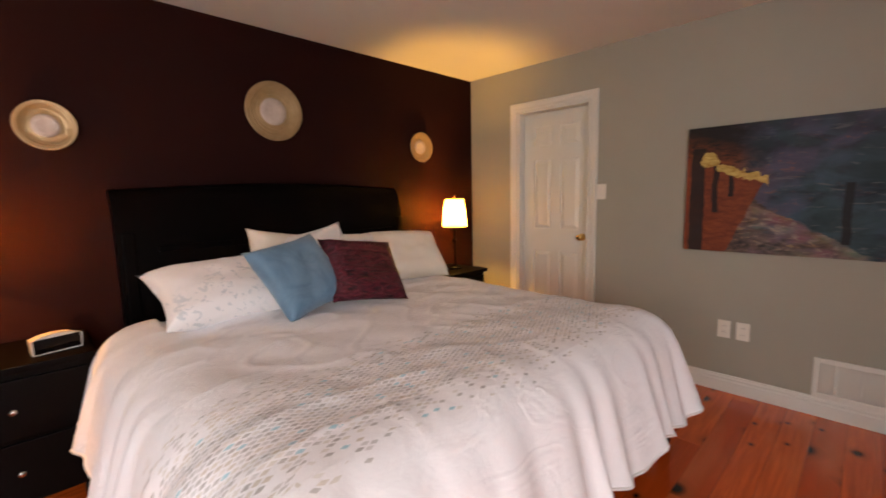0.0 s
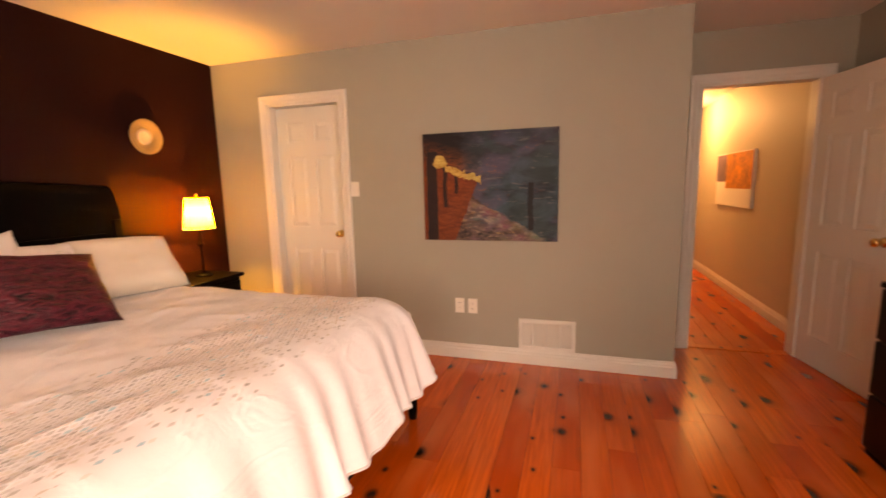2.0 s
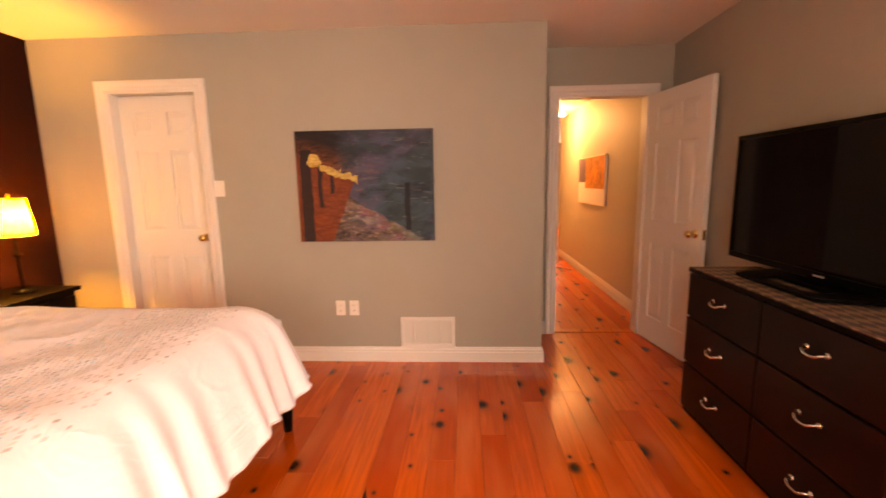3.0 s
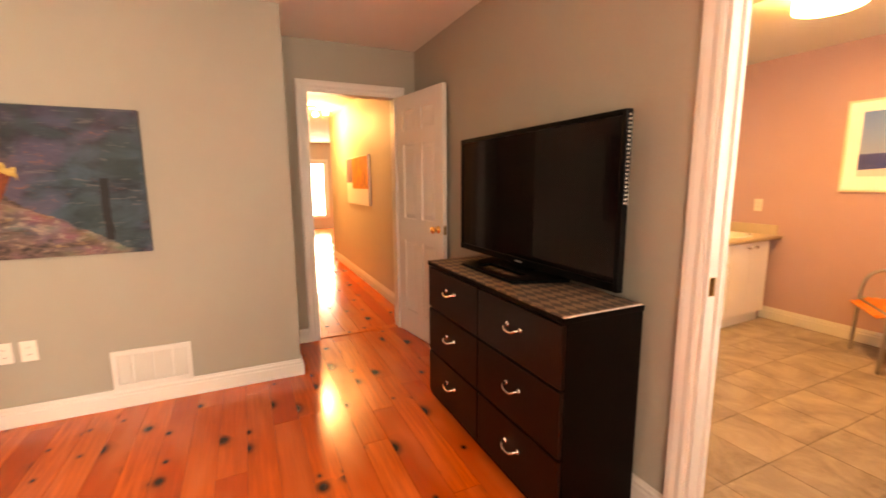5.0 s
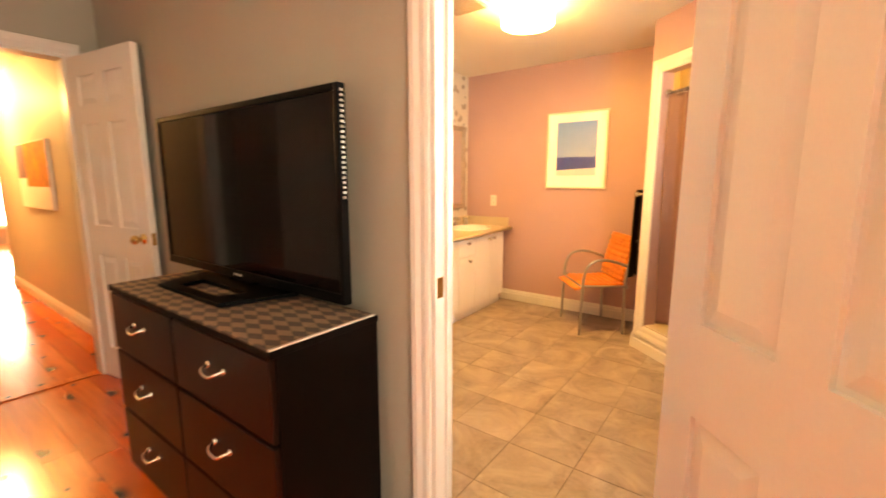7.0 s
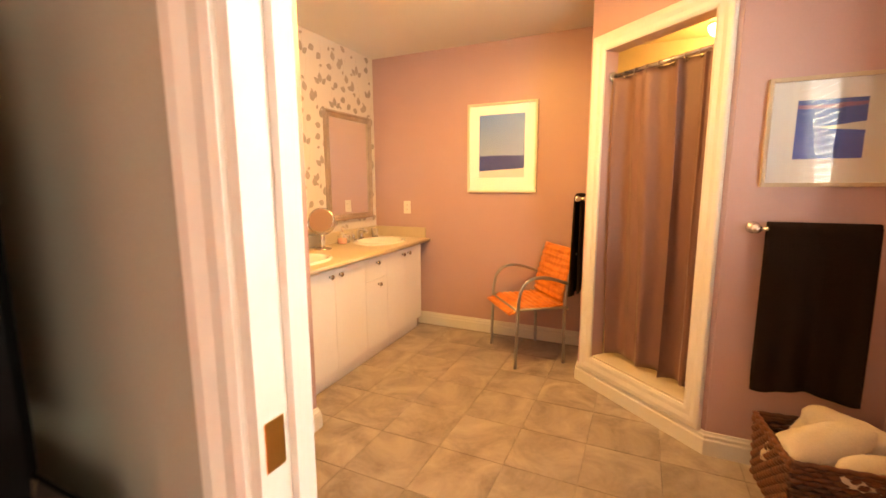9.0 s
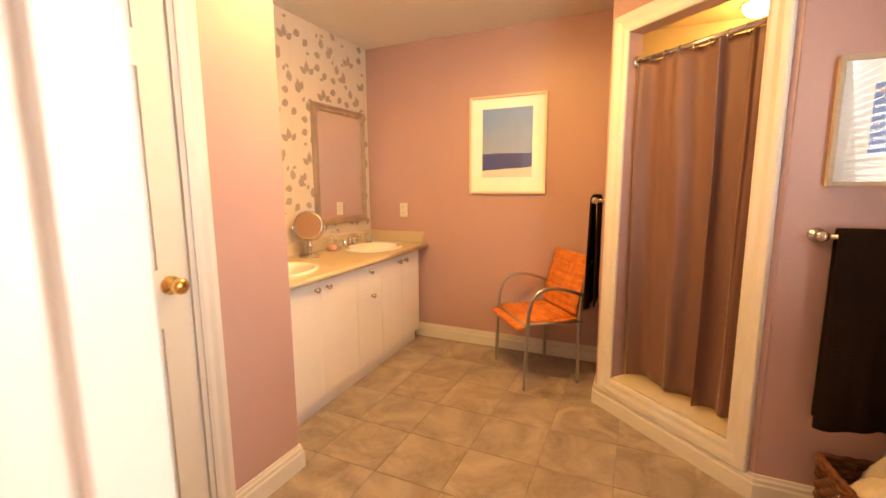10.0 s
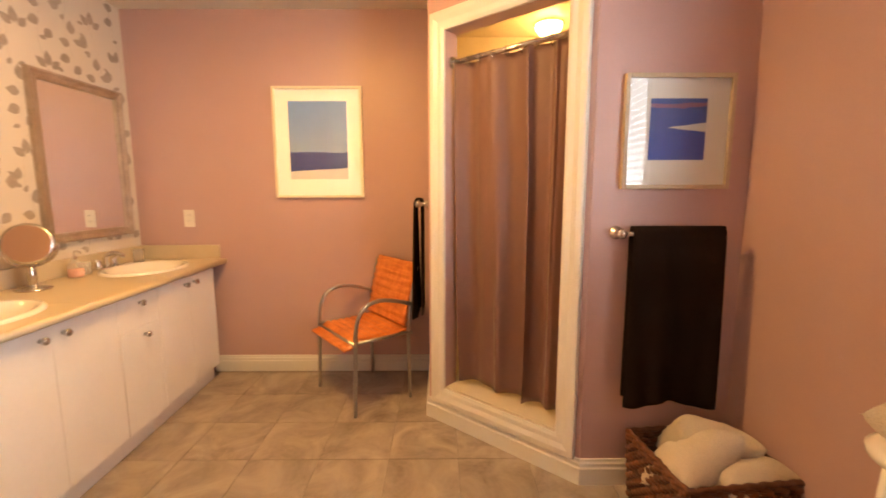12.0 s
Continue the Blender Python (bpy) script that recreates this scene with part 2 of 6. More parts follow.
    c = n.mix(n.math("MULTIPLY", above, n.math("SUBTRACT", 1.0, n.ramp(n.math("ADD", y, n.math("MULTIPLY", fine, 0.2)), 0.36, 0.58))), c, n.mix(n.math("MULTIPLY", ember, n.ramp(fine, 0.35, 0.62)), (0.010, 0.008, 0.011), (0.36, 0.095, 0.020)))
    for at, wide, foot, head in ((0.070, 0.040, 0.0, 0.66), (0.170, 0.016, 0.25, 0.56), (0.255, 0.013, 0.35, 0.54), (0.800, 0.019, 0.08, 0.42)):
        t = n.math("MULTIPLY", n.math("LESS_THAN", n.math("ABSOLUTE", n.math("SUBTRACT", y_still, at)), wide), n.math("MULTIPLY", n.math("GREATER_THAN", z, foot), n.math("LESS_THAN", z, head)))
        c = n.mix(n.math("MULTIPLY", t, 0.92), c, (0.012, 0.010, 0.012))
    clump = n.math("SUBTRACT", n.noise(20.0, None, 3, 0.6), 0.5)
    chain = n.math("MULTIPLY", n.math("LESS_THAN", n.math("ABSOLUTE", n.math("SUBTRACT", z, n.math("SUBTRACT", shore, 0.012))), n.math("ADD", 0.024, n.math("MULTIPLY", clump, 0.10))),
                   n.math("MULTIPLY", n.math("GREATER_THAN", y_still, 0.17), n.math("LESS_THAN", y_still, 0.44)))
    far = n.math("ADD", n.math("POWER", n.math("DIVIDE", n.math("SUBTRACT", y_still, 0.135), 0.052), 2.0), n.math("POWER", n.math("DIVIDE", n.math("SUBTRACT", z, 0.580), 0.052), 2.0))
    glow = n.math("MAXIMUM", chain, n.math("LESS_THAN", n.math("ADD", far, n.math("MULTIPLY", clump, 2.0)), 1.0))
    c = n.mix(glow, c, n.mix(n.ramp(fine, 0.35, 0.65), (0.50, 0.28, 0.05), (0.95, 0.72, 0.22)))
    c = n.mix(0.40, c, (0.007, 0.006, 0.008))
    n.bump(fine, 0.35, 0.004)
    return n.set(colour=c, rough=0.55, spec=0.25)


def make_seascape(name, y0, z0, high, top, low, flip):
    """A print of flat bands: sky, dark water, a pale shore."""
    n = Nodes(name)
    sep = n.add("ShaderNodeSeparateXYZ")
    n.put(sep.inputs[0], n.coord)
    z = n.math("DIVIDE", n.math("SUBTRACT", sep.outputs[2], z0), high)
    x = n.math("SUBTRACT", sep.outputs[0], y0)
    wob = n.math("MULTIPLY", n.math("SUBTRACT", n.noise(9.0, n.scaled((0.7, 1.0, 3.0))), 0.5), 0.14 if flip else 0.05)
    zz = n.math("ADD", z, wob)
    c = n.mix(n.ramp(z, 0.45, 1.0), low, top)
    if flip:
        shore = n.math("LESS_THAN", n.math("ABSOLUTE", n.math("SUBTRACT", n.math("ADD", z, n.math("MULTIPLY", wob, 0.35)), 0.53)), n.math("SUBTRACT", 0.022, n.math("MULTIPLY", x, 0.44)))
        c = n.mix(n.ramp(zz, 0.2, 0.9), (0.008, 0.050, 0.40), (0.012, 0.060, 0.30))
        c = n.mix(n.math("MULTIPLY", n.math("LESS_THAN", n.math("ABSOLUTE", n.math("SUBTRACT", zz, 0.84)), 0.03), 0.6), c, (0.35, 0.12, 0.14))
        c = n.mix(shore, c, (0.66, 0.66, 0.60))
    else:
        c = n.mix(n.math("LESS_THAN", zz, 0.40), c, (0.022, 0.045, 0.190))
        c = n.mix(n.math("LESS_THAN", zz, n.math("ADD", 0.17, n.math("MULTIPLY", x, -0.12))), c, (0.52, 0.50, 0.48))
    return n.set(colour=c, rough=0.4)


def make_runner():
    n = Nodes("patterned_runner")
    v = n.scaled((1.0, 1.0, 1.0))
    sep = n.add("ShaderNodeSeparateXYZ")
    n.put(sep.inputs[0], v)
    a = n.math("ADD", n.math("DIVIDE", sep.outputs[0], 0.085), n.math("DIVIDE", sep.outputs[1], 0.042))
    b = n.math("SUBTRACT", n.math("DIVIDE", sep.outputs[0], 0.085), n.math("DIVIDE", sep.outputs[1], 0.042))
    chk = n.math("MODULO", n.math("ADD", n.math("FLOOR", a), n.math("ADD", n.math("FLOOR", b), 100.0)), 2.0)
    g = n.noise(45.0)
    c = n.mix(chk, n.mix(g, (0.030, 0.020, 0.015), (0.07, 0.048, 0.036)), n.mix(g, (0.16, 0.105, 0.068), (0.27, 0.185, 0.12)))
    n.bump(n.noise(300.0), 0.3, 0.002)
    return n.set(colour=c, rough=0.6)


def make_orange_weave():
    n = Nodes("orange_woven_cane")
    w = n.noise(1.0, n.scaled((4.0, 4.0, 34.0)), 3, 0.6, 0.8)
    r = n.noise(1.0, n.scaled((30.0, 30.0, 8.0)), 2)
    n.bump(w, 0.5, 0.006)
    return n.set(colour=n.mix(n.ramp(n.math("ADD", n.math("MULTIPLY", w, 0.6), n.math("MULTIPLY", r, 0.4)), 0.35, 0.65), (0.50, 0.120, 0.018), (0.76, 0.27, 0.075)), rough=0.45)


def make_curtain():
    n = Nodes("brown_curtain_cloth")
    g = n.noise(1.0, n.scaled((420.0, 420.0, 60.0)), 2)
    f = n.noise(3.0, n.scaled((1.0, 1.0, 0.3)))
    n.bump(g, 0.2, 0.001)
    return n.set(colour=n.mix(n.math("ADD", n.math("MULTIPLY", g, 0.4), n.math("MULTIPLY", f, 0.6)), (0.130, 0.062, 0.049), (0.235, 0.122, 0.098)), rough=0.52, sheen=0.1)


def make_wicker():
    n = Nodes("brown_wicker")
    rnd = n.add("ShaderNodeNewGeometry").outputs["Random Per Island"]
    g = n.noise(60.0)
    return n.set(colour=n.mix(n.math("ADD", n.math("MULTIPLY", rnd, 0.6), n.math("MULTIPLY", g, 0.4)), (0.040, 0.012, 0.005), (0.18, 0.062, 0.026)), rough=0.45)


def make_terry(name, colour):
    n = Nodes(name)
    a, b = n.noise(240.0, None, 2), n.noise(4.0)
    n.bump(a, 0.7, 0.006)
    return n.set(colour=n.mix(n.math("ADD", n.math("MULTIPLY", a, 0.5), n.math("MULTIPLY", b, 0.5)), shade(colour, 0.6), shade(colour, 1.3)), rough=0.95, spec=0.02)


def make_shade_cloth():
    n = Nodes("lamp_shade_cloth")
    tr = n.add("ShaderNodeBsdfTranslucent")
    n.put(tr.inputs[0], (0.95, 0.72, 0.30, 1))
    mix = n.add("ShaderNodeMixShader")
    mix.inputs[0].default_value = 0.82
    sep = n.add("ShaderNodeSeparateXYZ")
    n.put(sep.inputs[0], n.coord)
    # bulb glow through the cloth added as emission, strongest at bulb height
    near = n.math("SUBTRACT", 1.0, n.ramp(n.math("ABSOLUTE", n.math("SUBTRACT", sep.outputs[2], 0.515)), 0.015, 0.125))
    n.set(colour=(0.85, 0.74, 0.52), rough=0.8, glow=(1.0, 0.50, 0.055), strength=n.math("ADD", 3.0, n.math("MULTIPLY", near, 40.0)))
    n.tree.links.new(n.bsdf.outputs[0], mix.inputs[1])
    n.tree.links.new(tr.outputs[0], mix.inputs[2])
    n.tree.links.new(mix.outputs[0], n.out.inputs[0])
    return n.mat


M_PURPLE = wall_paint("plum_wall_paint", (0.0150, 0.0042, 0.0036), 0.12, 0.04)
M_GREY = wall_paint("warm_grey_wall_paint", (0.342, 0.326, 0.268))
M_HALL = wall_paint("beige_hall_paint", (0.50, 0.44, 0.36))
M_PINK = plain("mauve_bath_paint", (0.49, 0.320, 0.295), 0.42, 0, 0.05, 220.0, 1.3, 0.10, 0.0012)
M_PAPER = wall_paint("cream_wallpaper", (0.62, 0.555, 0.47))
M_PRINT = plain("grey_leaf_print", (0.36, 0.295, 0.235), 0.6, 0, 0.25)
M_CEIL = plain("ceiling_paint", (0.71, 0.69, 0.625), 0.85, 0, 0.04, 160.0, 1.0, 0.25, 0.002)
M_TRIM = plain("white_trim_paint", (0.68, 0.66, 0.605), 0.38, 0, 0.03, 90.0, 2.0, 0.04)
M_DOOR = plain("white_door_paint", (0.70, 0.68, 0.615), 0.40, 0, 0.03, 120.0, 2.0, 0.05)
M_WOOD = make_floor_wood()
M_GAP = plain("dark_joint", (0.16, 0.035, 0.010), 0.8)
M_TILE = make_tile()
M_GROUT = plain("tile_grout", (0.31, 0.255, 0.215), 0.85)
M_BRASS = plain("polished_brass", (0.80, 0.55, 0.22), 0.18, 1.0, 0.06, 30.0, 6.0, 0.02)
M_NICKEL = plain("brushed_nickel", (0.62, 0.60, 0.57), 0.25, 1.0, 0.06, 90.0, 5.0, 0.03)
M_CHROME = plain("chrome", (0.80, 0.80, 0.80), 0.10, 1.0, 0.03, 30.0, 5.0, 0.0)
M_STEEL = plain("satin_steel_tube", (0.42, 0.41, 0.40), 0.32, 1.0, 0.06, 60.0, 5.0, 0.02)
M_ESPRESSO = plain("espresso_stained_wood", (0.0024, 0.0013, 0.0010), 0.42, 0, 0.3, 40.0, 4.0, 0.05, spec=0.05)
M_DRAWER = plain("dark_brown_drawer_wood", (0.0075, 0.0028, 0.0018), 0.30, 0, 0.3, 50.0, 4.0, 0.05, spec=0.14)
M_HEADBOARD = plain("black_stained_headboard", (0.0020, 0.0013, 0.0012), 0.40, 0, 0.3, 30.0, 3.0, 0.04, spec=0.03)
M_BLACK = plain("black_plastic", (0.0022, 0.002, 0.002), 0.30, 0, 0.2, 80.0, 4.0, 0.02, spec=0.05)
M_SCREEN = plain("dark_screen_glass", (0.0038, 0.0022, 0.0020), 0.06, 0, 0.1, 10.0, 2.0, 0.0, spec=0.11)
M_DUVET = make_duvet()
M_COTTON = make_printed_cotton()
M_CREAM = plain("cream_pillow_cotton", (0.74, 0.66, 0.56), 0.75, 0, 0.06, 300.0, 5.0, 0.2, 0.004, 0.2)
M_SHEET = plain("white_sheet", (0.76, 0.72, 0.70), 0.75, 0, 0.05, 300.0, 5.0, 0.2, 0.004, 0.2)
M_BLUE = make_blue_velvet()
M_RUCHED = make_ruched()
M_PAINTING = make_autumn_painting()
M_SHADE = make_shade_cloth()
M_PLATE = plain("champagne_leaf_metal", (0.38, 0.26, 0.13), 0.40, 0.45, 0.2, 40.0, 6.0, 0.1)
M_PLATE_MID = plain("silvered_disc", (0.46, 0.37, 0.31), 0.5, 0.1, 0.2, 30.0, 6.0, 0.1)
M_SWITCH = plain("ivory_plastic", (0.74, 0.70, 0.62), 0.4, 0, 0.03)
M_SLOT = plain("slot_dark", (0.03, 0.028, 0.025), 0.6)
M_RUNNER = make_runner()
M_COUNTER = plain("beige_laminate", (0.55, 0.45, 0.30), 0.32, 0, 0.10, 260.0, 6.0, 0.02)
M_CABINET = plain("white_cabinet_front", (0.78, 0.76, 0.73), 0.35, 0, 0.03, 60.0, 2.0, 0.03)
M_BASIN = plain("white_porcelain", (0.80, 0.76, 0.68), 0.12, 0, 0.02, 20.0, 2.0, 0.0)
M_SILVERWOOD = plain("silver_mirror_frame", (0.40, 0.31, 0.24), 0.40, 0.45, 0.25, 70.0, 7.0, 0.15)
M_MIRROR = Nodes("mirror_glass").set(colour=(0.86, 0.86, 0.86), metal=1.0, rough=0.015)
M_CHAIR = make_orange_weave()
M_CURTAIN = make_curtain()
M_TERRY_DARK = make_terry("dark_brown_terry", (0.018, 0.0112, 0.0092))
M_TERRY_CREAM = make_terry("cream_terry", (0.68, 0.60, 0.48))
M_WICKER = make_wicker()
M_MAT = plain("white_picture_mat", (0.78, 0.75, 0.70), 0.6, 0, 0.02)
M_SEA1 = make_seascape("calm_sea_print", 1.93, 1.32, 0.50, (0.10, 0.21, 0.46), (0.19, 0.27, 0.42), False)
M_SEA2 = make_seascape("blue_shore_print", 0.20, 1.36, 0.27, (0.02, 0.06, 0.30), (0.02, 0.05, 0.25), True)
M_CREAMFRAME = plain("cream_picture_frame", (0.72, 0.64, 0.48), 0.4, 0, 0.06)
M_OAKFRAME = plain("pale_oak_frame", (0.50, 0.40, 0.27), 0.4, 0, 0.15)
M_SHOWERWALL = plain("pale_shower_tile", (0.62, 0.56, 0.46), 0.25, 0, 0.06, 20.0, 4.0, 0.03)
M_SOAP = plain("pink_soap", (0.75, 0.28, 0.18), 0.25, 0, 0.05)
M_DRUM = glowing("lit_drum_diffuser", (1.0, 0.60, 0.24), 26.0)
M_DOME = glowing("lit_shower_dome", (1.0, 0.68, 0.32), 9.0)
M_BULB = glowing("lit_bulb", (1.0, 0.70, 0.34), 26.0)
M_DAYPANE = glowing("bright_daylight_pane", (1.0, 0.96, 0.90), 7.0)
M_BLIND = plain("white_blind_slat", (0.80, 0.80, 0.80), 0.5, 0, 0.03)
M_CLEAR = Nodes("window_glass").set(colour=(1.0, 1.0, 1.0), rough=0.0, trans=1.0, ior=1.45)
M_THINGLASS = Nodes("thin_clear_glass").set(colour=(0.75, 0.72, 0.68), rough=0.06, alpha=0.28)
M_HALLPIC = plain("orange_abstract_print", (0.62, 0.22, 0.05), 0.5, 0, 0.5, 20.0, 5.0, 0.05)
M_HALLPIC_DARK = plain("violet_abstract_print", (0.16, 0.10, 0.14), 0.5, 0, 0.5, 20.0, 5.0, 0.05)
M_CLOCK = plain("silver_clock_case", (0.55, 0.50, 0.46), 0.35, 0.3, 0.06)

# ---- mesh helpers ----


def link(name, bm, material, parent=None, smooth=False):
    bmesh.ops.recalc_face_normals(bm, faces=bm.faces)
    me = bpy.data.meshes.new(name)
    bm.to_mesh(me)
    bm.free()
    if smooth:
        for p in me.polygons:
            p.use_smooth = True
    me.materials.append(material)
    ob = new(name, me)
    ob.parent = parent
    return ob


def part(name, bm, material, parent, label="", smooth=False):
    return tagged(link(name, bm, material, parent, smooth), label)


def thing(name, label, category, m=None, group="", kind=""):
    ob = new(name)
    ob.empty_display_size = 0.05
    ob.matrix_world = m or Matrix()
    return tagged(ob, label, category, group, kind)


def box(bm, x0, x1, y0, y1, z0, z1, bevel=0.0, segments=2, m=None):
    vs = [bm.verts.new((x, y, z)) for z in (min(z0, z1), max(z0, z1)) for y in (min(y0, y1), max(y0, y1)) for x in (min(x0, x1), max(x0, x1))]
    fs = [bm.faces.new([vs[i] for i in f]) for f in ((0, 2, 3, 1), (4, 5, 7, 6), (0, 1, 5, 4), (1, 3, 7, 5), (3, 2, 6, 7), (2, 0, 4, 6))]
    if bevel:
        es = list({e for f in fs for e in f.edges})
        r = bmesh.ops.bevel(bm, geom=es, offset=bevel, segments=segments, profile=0.6, affect="EDGES")
        vs = list({v for v in r["verts"]} | {v for v in vs if v.is_valid})
    if m is not None:
        bmesh.ops.transform(bm, matrix=m, verts=[v for v in vs if v.is_valid])
    return bm


def B(*a, **k):
    return box(bmesh.new(), *a, **k)


def lathe(profile, centre, axis="z", steps=28, bm=None):
    """Turns a profile of (radius, height) about an axis through centre."""
    bm = bm or bmesh.new()
    rings = []
    for r, h in profile:
        ring = []
        for i in range(steps if r > 1e-6 else 1):
            a = 2 * math.pi * i / steps
            p = (r * math.cos(a), r * math.sin(a), h)
            if axis == "y":
                p = (p[0], p[2], p[1])
            elif axis == "x":
                p = (p[2], p[0], p[1])
            ring.append(bm.verts.new(Vector(p) + Vector(centre)))
        rings.append(ring)
    for a, b in zip(rings, rings[1:]):
        for i in range(steps):
            j = (i + 1) % steps
            if len(a) == 1 and len(b) == 1:
                break
            if len(a) == 1:
                bm.faces.new((a[0], b[j], b[i]))
            elif len(b) == 1:
                bm.faces.new((a[i], a[j], b[0]))
            else:
                bm.faces.new((a[i], a[j], b[j], b[i]))
    if rings[0] is not rings[-1] and profile[0] != profile[-1]:
        for ring in (rings[0], rings[-1]):
            if len(ring) > 1:
                bm.faces.new(ring)
    return bm


def tube(points, radius, steps=10, bm=None, flat=1.0):
    """A round bar along points."""
    bm = bm or bmesh.new()
    pts = [Vector(p) for p in points]
    rings, up = [], None
    for i, p in enumerate(pts):
        d = (pts[min(i + 1, len(pts) - 1)] - pts[max(i - 1, 0)]).normalized()
        if up is None:
            up = Vector((0, 0, 1)) if abs(d.z) < 0.9 else Vector((1, 0, 0))
        side = d.cross(up).normalized()
        up = side.cross(d).normalized()
        rings.append([bm.verts.new(p + radius * (math.cos(2 * math.pi * k / steps) * side + flat * math.sin(2 * math.pi * k / steps) * up)) for k in range(steps)])
    for a, b in zip(rings, rings[1:]):
        for k in range(steps):
            bm.faces.new((a[k], a[(k + 1) % steps], b[(k + 1) % steps], b[k]))
    bm.faces.new(rings[0])
    bm.faces.new(rings[-1])
    return bm


def arc(points, n=6):
    """Points of a smooth curve through the given ones."""
    p = [Vector(q) for q in points]
    out = []
    for i in range(len(p) - 1):
        a, b, c, d = p[max(i - 1, 0)], p[i], p[i + 1], p[min(i + 2, len(p) - 1)]
        for k in range(n):
            t = k / n
            out.append(0.5 * ((2 * b) + (c - a) * t + (2 * a - 5 * b + 4 * c - d) * t * t + (3 * b - a - 3 * c + d) * t ** 3))
    return out + [p[-1]]


def sweep(pts, n, prof, bm=None):
    """Runs a profile of (aside, out) along a flat path, mitred; aside is to the left of the way as seen against n."""
    bm = bm or bmesh.new()
    pts, n = [Vector(p) for p in pts], Vector(n)
    left = [n.cross((b - a).normalized()) for a, b in zip(pts, pts[1:])]
    rings = []
    for i, p in enumerate(pts):
        l1, l2 = left[max(i - 1, 0)], left[min(i, len(left) - 1)]
        m = (l1 + l2) / (1 + l1.dot(l2))
        rings.append([bm.verts.new(p + m * a + n * b) for a, b in prof])
    k = len(prof)
    for a, b in zip(rings, rings[1:]):
        for j in range(k):
            bm.faces.new((a[j], a[(j + 1) % k], b[(j + 1) % k], b[j]))
    bm.faces.new(rings[0])
    bm.faces.new(rings[-1])
    return bm


def grid(fn, nu, nv, uv=None, bm=None, closed=False):
    """A sheet of nu by nv cells from fn(u, v) with u, v in 0..1."""
    bm = bm or bmesh.new()
    vs = [[bm.verts.new(fn(i / nu, j / nv)) for j in range(nv + 1)] for i in range(nu + 1)]
    layer = bm.loops.layers.uv.new("UVMap") if uv else None
    for i in range(nu):
        for j in range(nv):
            f = bm.faces.new((vs[i][j], vs[i + 1][j], vs[i + 1][j + 1], vs[i][j + 1]))
            if uv:
                for lp, (a, b) in zip(f.loops, ((i, j), (i + 1, j), (i + 1, j + 1), (i, j + 1))):
                    lp[layer].uv = uv(a / nu, b / nv)
    return bm


def structure(name, bm, material, label, category="wall"):
    return tagged(link(name, bm, material), label, category, kind="structure")


# ---- the shell ----
CEIL = 2.415
XE, YN, YS, XW = 3.34, 3.16, -1.67, -1.70      # bedroom: grey wall, plum wall, television wall, unseen west wall
YB = -1.745                                    # bath side of the television wall
XV, YF, XR = 3.177, -4.778, -0.088               # bath: vanity wall, far wall, window wall
XH = 3.95                                      # hall door's wall
DX0, DX1 = 0.60, 1.275                          # bath doorway
HY0, HY1 = -1.50, -0.755                        # hall doorway
CY0, CY1 = 1.932, 2.612                          # closet doorway
DH = 2.045

structure("wall_north", B(XW - 0.12, XE + 0.12, YN, YN + 0.12, 0, CEIL), M_PURPLE, "dark plum painted accent wall behind the bed")
bm = bmesh.new()
box(bm, XE, XE + 0.12, CY1, YN, 0, CEIL)
box(bm, XE, XE + 0.12, CY0, CY1, DH, CEIL)
box(bm, XE, XE + 0.12, -0.55, CY0, 0, CEIL)
structure("wall_east", bm, M_GREY, "warm grey painted bedroom wall with a closet doorway")
bm = bmesh.new()
box(bm, XE + 0.12, XH + 0.12, -0.55, -0.43, 0, CEIL)
structure("wall_recess", bm, M_GREY, "grey side wall of the recess before the hall door")
bm = bmesh.new()
box(bm, XH, XH + 0.12, HY1, -0.55, 0, CEIL)
box(bm, XH, XH + 0.12, HY0, HY1, DH, CEIL)
box(bm, XH, XH + 0.12, YS, HY0, 0, CEIL)
structure("wall_hall_door", bm, M_GREY, "grey wall with the hall doorway")
bm = bmesh.new()
box(bm, DX1 + 0.0, XH + 0.12, YB, YS, 0, CEIL)
box(bm, DX0, DX1, YB, YS, DH, CEIL)
WX0, WX1, WZ0, WZ1 = -1.55, -0.45, 0.62, 2.14
box(bm, WX1, DX0, YB, YS, 0, CEIL)
box(bm, XW - 0.12, WX0, YB, YS, 0, CEIL)
box(bm, WX0, WX1, YB, YS, 0, WZ0)
box(bm, WX0, WX1, YB, YS, WZ1, CEIL)
structure("wall_south", bm, M_GREY, "warm grey bedroom wall with the bathroom doorway")
# opening for the added west window, out of view
WY0, WY1 = -0.30, 1.0
bm = bmesh.new()
box(bm, XW - 0.12, XW, YS, WY0, 0, CEIL)
box(bm, XW - 0.12, XW, WY1, YN, 0, CEIL)
box(bm, XW - 0.12, XW, WY0, WY1, 0, WZ0)
box(bm, XW - 0.12, XW, WY0, WY1, WZ1, CEIL)
structure("wall_west", bm, M_GREY, "grey bedroom wall with an added, unseen window")
structure("ceiling", B(XW - 0.12, XH + 0.12, YS - 0.003, YN + 0.12, CEIL, CEIL + 0.12), M_CEIL, "off-white textured bedroom ceiling", "ceiling")
structure("ceiling_bath", B(XR - 0.12, XV + 0.12, YF - 0.12, YS - 0.003, CEIL, CEIL + 0.12), M_CEIL, "off-white bathroom ceiling", "ceiling")

